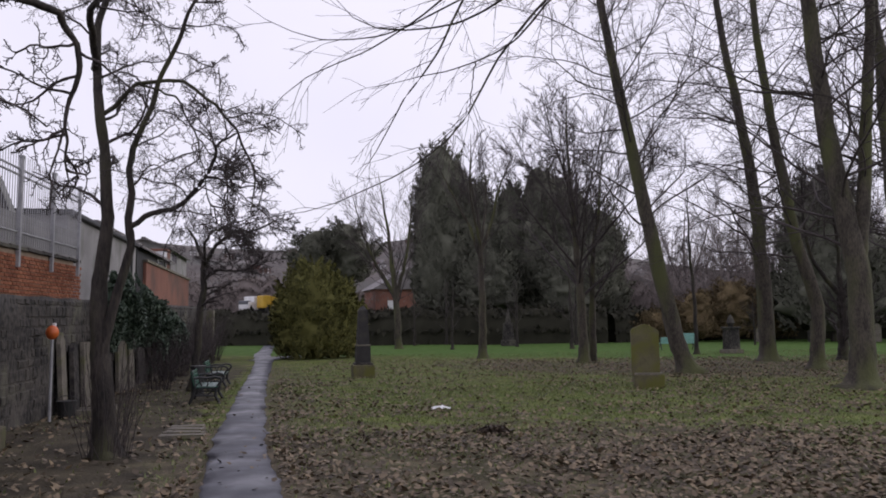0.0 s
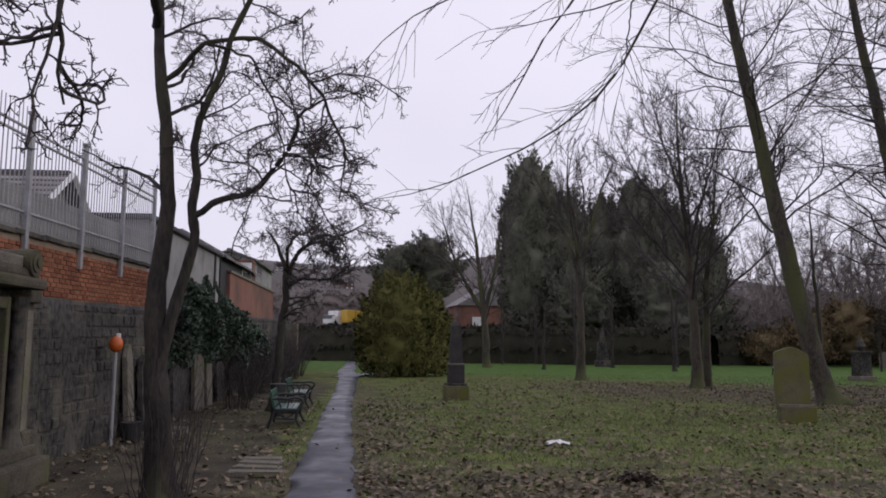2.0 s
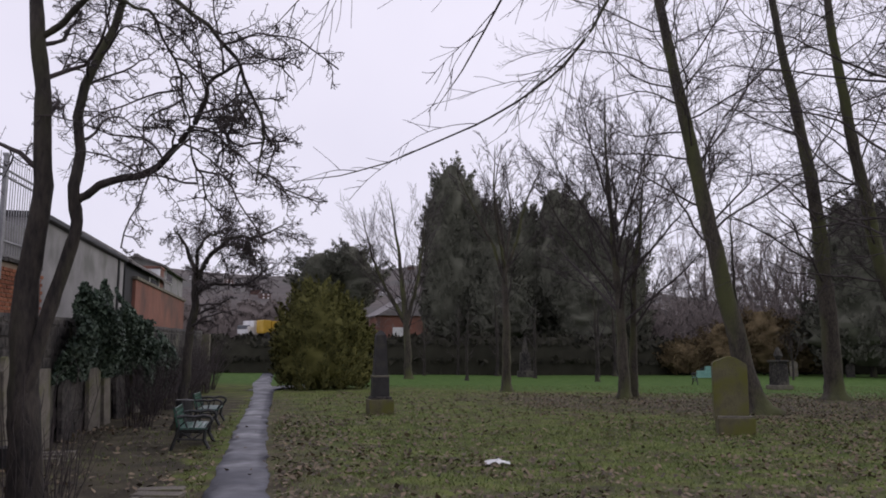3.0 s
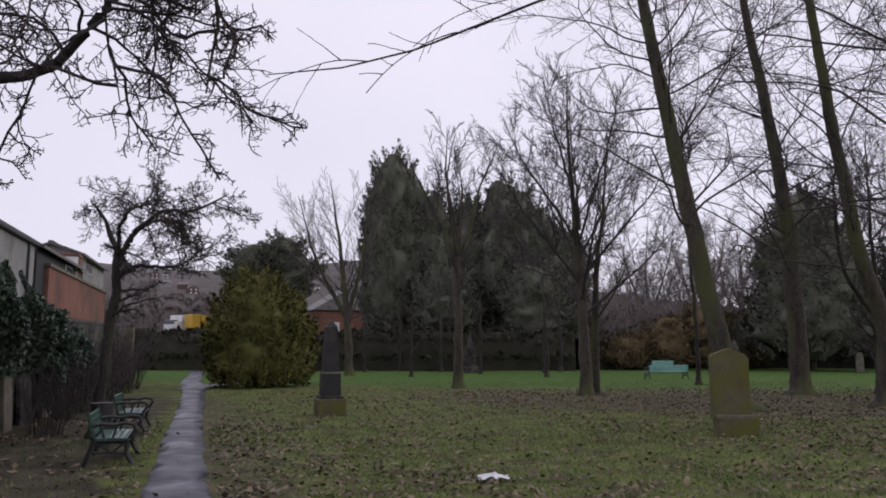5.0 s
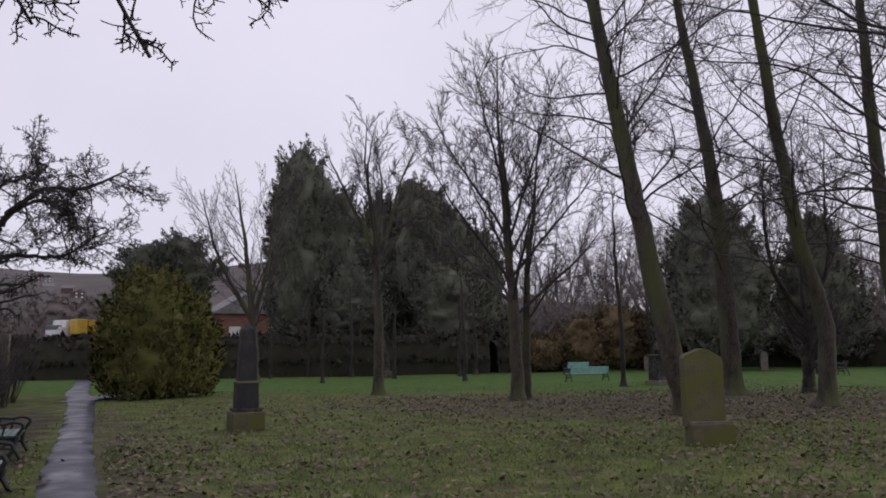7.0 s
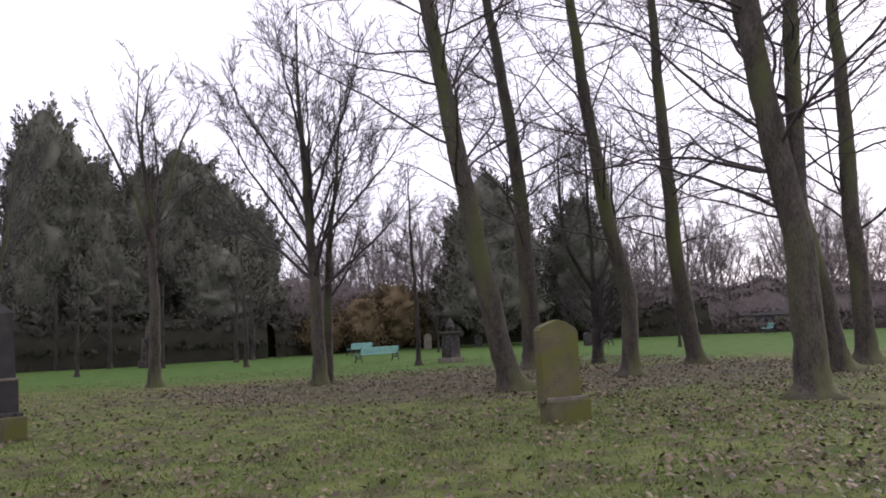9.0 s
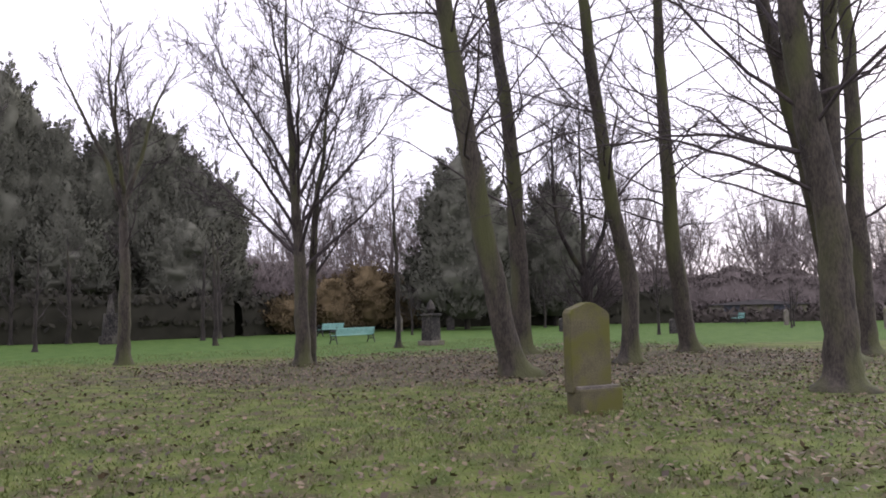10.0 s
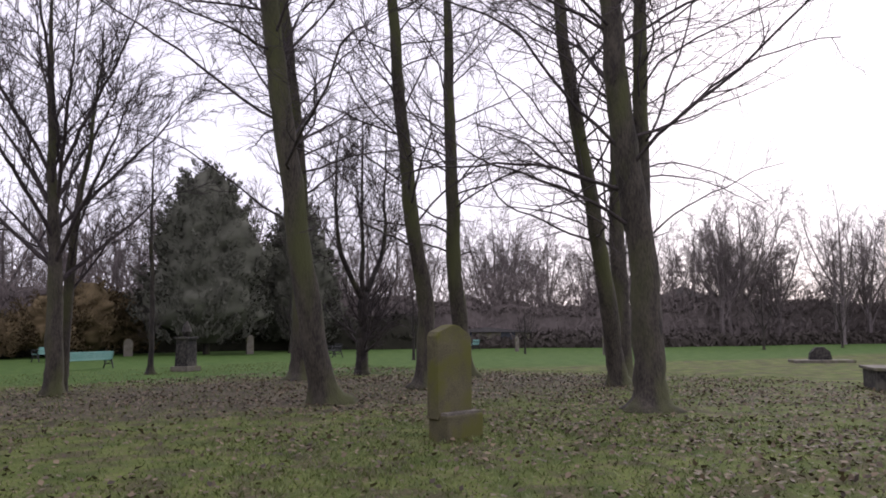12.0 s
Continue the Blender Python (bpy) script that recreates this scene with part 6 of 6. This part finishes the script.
# the last one, at (31.0, 50.2), stands in for a small dark bin
for x, y, h, mt in ((31.2, 41.3, 0.85, STONE_DARK), (42.3, 35.6, 1.3, STONE_PALE), (33.5, 59.5, 1.4, STONE_PALE), (26.0, 63.0, 1.2, STONE_PALE), (47.0, 45.0, 1.1, STONE_PALE), (29.0, 60.5, 1.0, STONE_DARK), (31.0, 50.2, 0.9, STONE_DARK)):
    slab("gravestone", Matrix.Translation((x, y, 0)) @ Matrix.Rotation(radians(-35 + x), 4, "Z"), 0.6, h, 0.14, mt, "weathered gravestone far out on the lawn", "round", "gravestones on the lawn")
bench(Matrix.Translation((31.6, 49.0, 0)) @ Matrix.Rotation(radians(150), 4, "Z"), 1.7, "dark timber bench far out on the lawn", BLACK)
bench(Matrix.Translation((49.5, 50.8, 0)) @ Matrix.Rotation(radians(140), 4, "Z"), 2.0, "pale green bench by the far hedge", GREEN_PALE)
bench(Matrix.Translation((19.4, 58.6, 0)) @ Matrix.Rotation(radians(100), 4, "Z"), 1.7, "pale green bench near the hedge", GREEN_PALE)

# shoots round the foot of the thorn tree
def suckers(x, y, h, count, seed, label):
    rng = np.random.default_rng(seed)
    root = thing("sucker_shoots", Matrix.Translation((x, y, 0)), label, "shrub")
    a = rng.random(count) * 6.28
    r0 = 0.12 + 0.2 * rng.random(count)
    st = np.zeros((count, 6, 3))
    for j in range(6):
        k = j / 5
        st[:, j, 0] = np.cos(a) * r0 * (1 + 0.9 * k) + rng.normal(0, 0.02, count)
        st[:, j, 1] = np.sin(a) * r0 * (1 + 0.9 * k) + rng.normal(0, 0.02, count)
        st[:, j, 2] = h * k * (0.5 + 0.5 * ((a * 17) % 1)) - 0.03
    g = (st, np.tile(np.linspace(0.007, 0.003, 6), (count, 1)))
    tw = sprout(g, rng, 4, (0.3, 1.0), 30, -0.35, 0.7, 4, 0.05, 0.15, rmin=0.003)
    v, f = tubes([g], 4)
    tagged(fast_mesh("shoot", v, f, BARK_TWIG, root), kind="stuff")
    v, f = tubes([tw], 3)
    tagged(fast_mesh("twig", v, f, BARK_TWIG, root), kind="stuff")


suckers(-4.09, 10.9, 1.7, 38, 151, "thin brown shoots round the foot of the thorn tree")
suckers(-7.7, 22.5, 1.6, 60, 152, "thin brown shoots round the leaning thorn tree")


# ---- fallen leaves and grass ----
def inside_path(x, y):
    px = np.interp(y, [q[1] for q in PATH_LINE], [q[0] for q in PATH_LINE])
    return np.abs(x - px) < 0.48


def scatter_leaves(count, x0, x1, y0, y1, size, seed, name, label, keep=None, on_path=0.07):
    rng = np.random.default_rng(seed)
    x = x0 + (x1 - x0) * rng.random(count)
    y = y0 + (y1 - y0) * rng.random(count) ** 1.25
    ok = (~inside_path(x, y)) | (rng.random(count) < on_path)
    if keep is not None:
        ok &= rng.random(count) < keep(x, y)
    x, y = x[ok], y[ok]
    p = np.stack([x, y, 0.012 + 0.03 * rng.random(len(x))], -1)
    v, f = foliage(p, np.tile(np.array([[0, 0, 1.0]]), (len(x), 1)), rng, size, 0.62, 0.35)
    return tagged(fast_mesh(name, v, f, LITTER_LEAF, smooth=False), label, "leaves", kind="stuff")


def patchy(x, y):
    return np.clip(0.5 + 0.5 * np.sin(x * 1.1 + 2 * np.sin(y * 0.7)) * np.cos(y * 0.9 + x * 0.4), 0.08, 1)


scatter_leaves(62000, -2.5, 9.5, -1.5, 17.5, 0.05, 201, "fallen_leaves", "wet brown fallen leaves over the near grass", lambda x, y: np.clip((14.5 - y) / 2.5, 0.12, 1) * np.clip((9.5 - x) / 2.5, 0, 1) * np.clip((y + 1.5) / 5, 0.05, 1) * np.clip(patchy(x, y) + 0.25, 0, 1))
scatter_leaves(58000, -5, 22, 15, 38, 0.048, 202, "fallen_leaves", "scattered brown leaves over the grass and bare soil", lambda x, y: np.clip(patchy(x, y) + 0.1, 0, 1) * np.clip(0.28 + 0.09 * (x - 2) + 0.04 * (y - 21), 0.42, 1))
scatter_leaves(7000, -9, -2.2, 5.5, 26, 0.055, 203, "fallen_leaves", "brown leaves on the earth beside the wall", lambda x, y: patchy(x, y), 0.0)


def leaf_heap(x, y, r, h, seed, label):
    rng = np.random.default_rng(seed)
    M = 420
    a, q = rng.random(M) * 6.28, np.sqrt(rng.random(M))
    p = np.stack([x + 1.5 * r * q * np.cos(a), y + r * q * np.sin(a), 0.01 + h * (1 - q**2) * (0.7 + 0.4 * np.sin(a * 3))], -1)
    v, f = foliage(p, np.tile(np.array([[0, 0, 1.0]]), (M, 1)), rng, 0.05, 0.62, 0.6)
    return tagged(fast_mesh("leaf_heap", v, f, HUMUS_LEAF, smooth=False), label, "leaves", kind="stuff")


leaf_heap(1.45, 12.8, 0.2, 0.1, 205, "small heap of dark sodden leaves on the grass")


def grass_tufts(count, x0, x1, y0, y1, h, seed, label, keep=None):
    rng = np.random.default_rng(seed)
    x = x0 + (x1 - x0) * rng.random(count)
    y = y0 + (y1 - y0) * rng.random(count) ** 1.2
    ok = ~inside_path(x, y) & ((x + 0.2 * y > -1.1) | ((x + 0.2 * y > -3.9) & (rng.random(count) < 0.15)))
    if keep is not None:
        ok &= rng.random(count) < keep(x, y)
    x, y = x[ok], y[ok]
    M = len(x)
    a = rng.random(M) * 6.28
    b = np.stack([np.cos(a), np.sin(a), 0 * a], -1)
    p = np.stack([x, y, 0 * x - 0.01], -1)
    hh = h * (0.5 + rng.random((M, 1)))
    lean = rng.normal(0, 0.5, (M, 3)) * hh
    lean[:, 2] = hh[:, 0]
    v = np.stack([p - b * 0.008 - b * hh * 0.1, p + b * 0.008 + b * hh * 0.1, p + lean], 1).reshape(-1, 3)
    return tagged(fast_mesh("grass", v, np.arange(M * 3).reshape(M, 3), GRASS, smooth=False), label, "grass", kind="stuff")


grass_tufts(90000, -7, 11, 5.5, 24, 0.04, 211, "short winter grass beside the path", lambda x, y: np.clip((y - 9) / 6, 0.2, 1) * (1.1 - 0.7 * patchy(x + 3, y + 5)))
grass_tufts(45000, -8, 24, 20, 46, 0.05, 212, "short winter grass among the graves", lambda x, y: 1.1 - 0.7 * patchy(x + 3, y + 5))
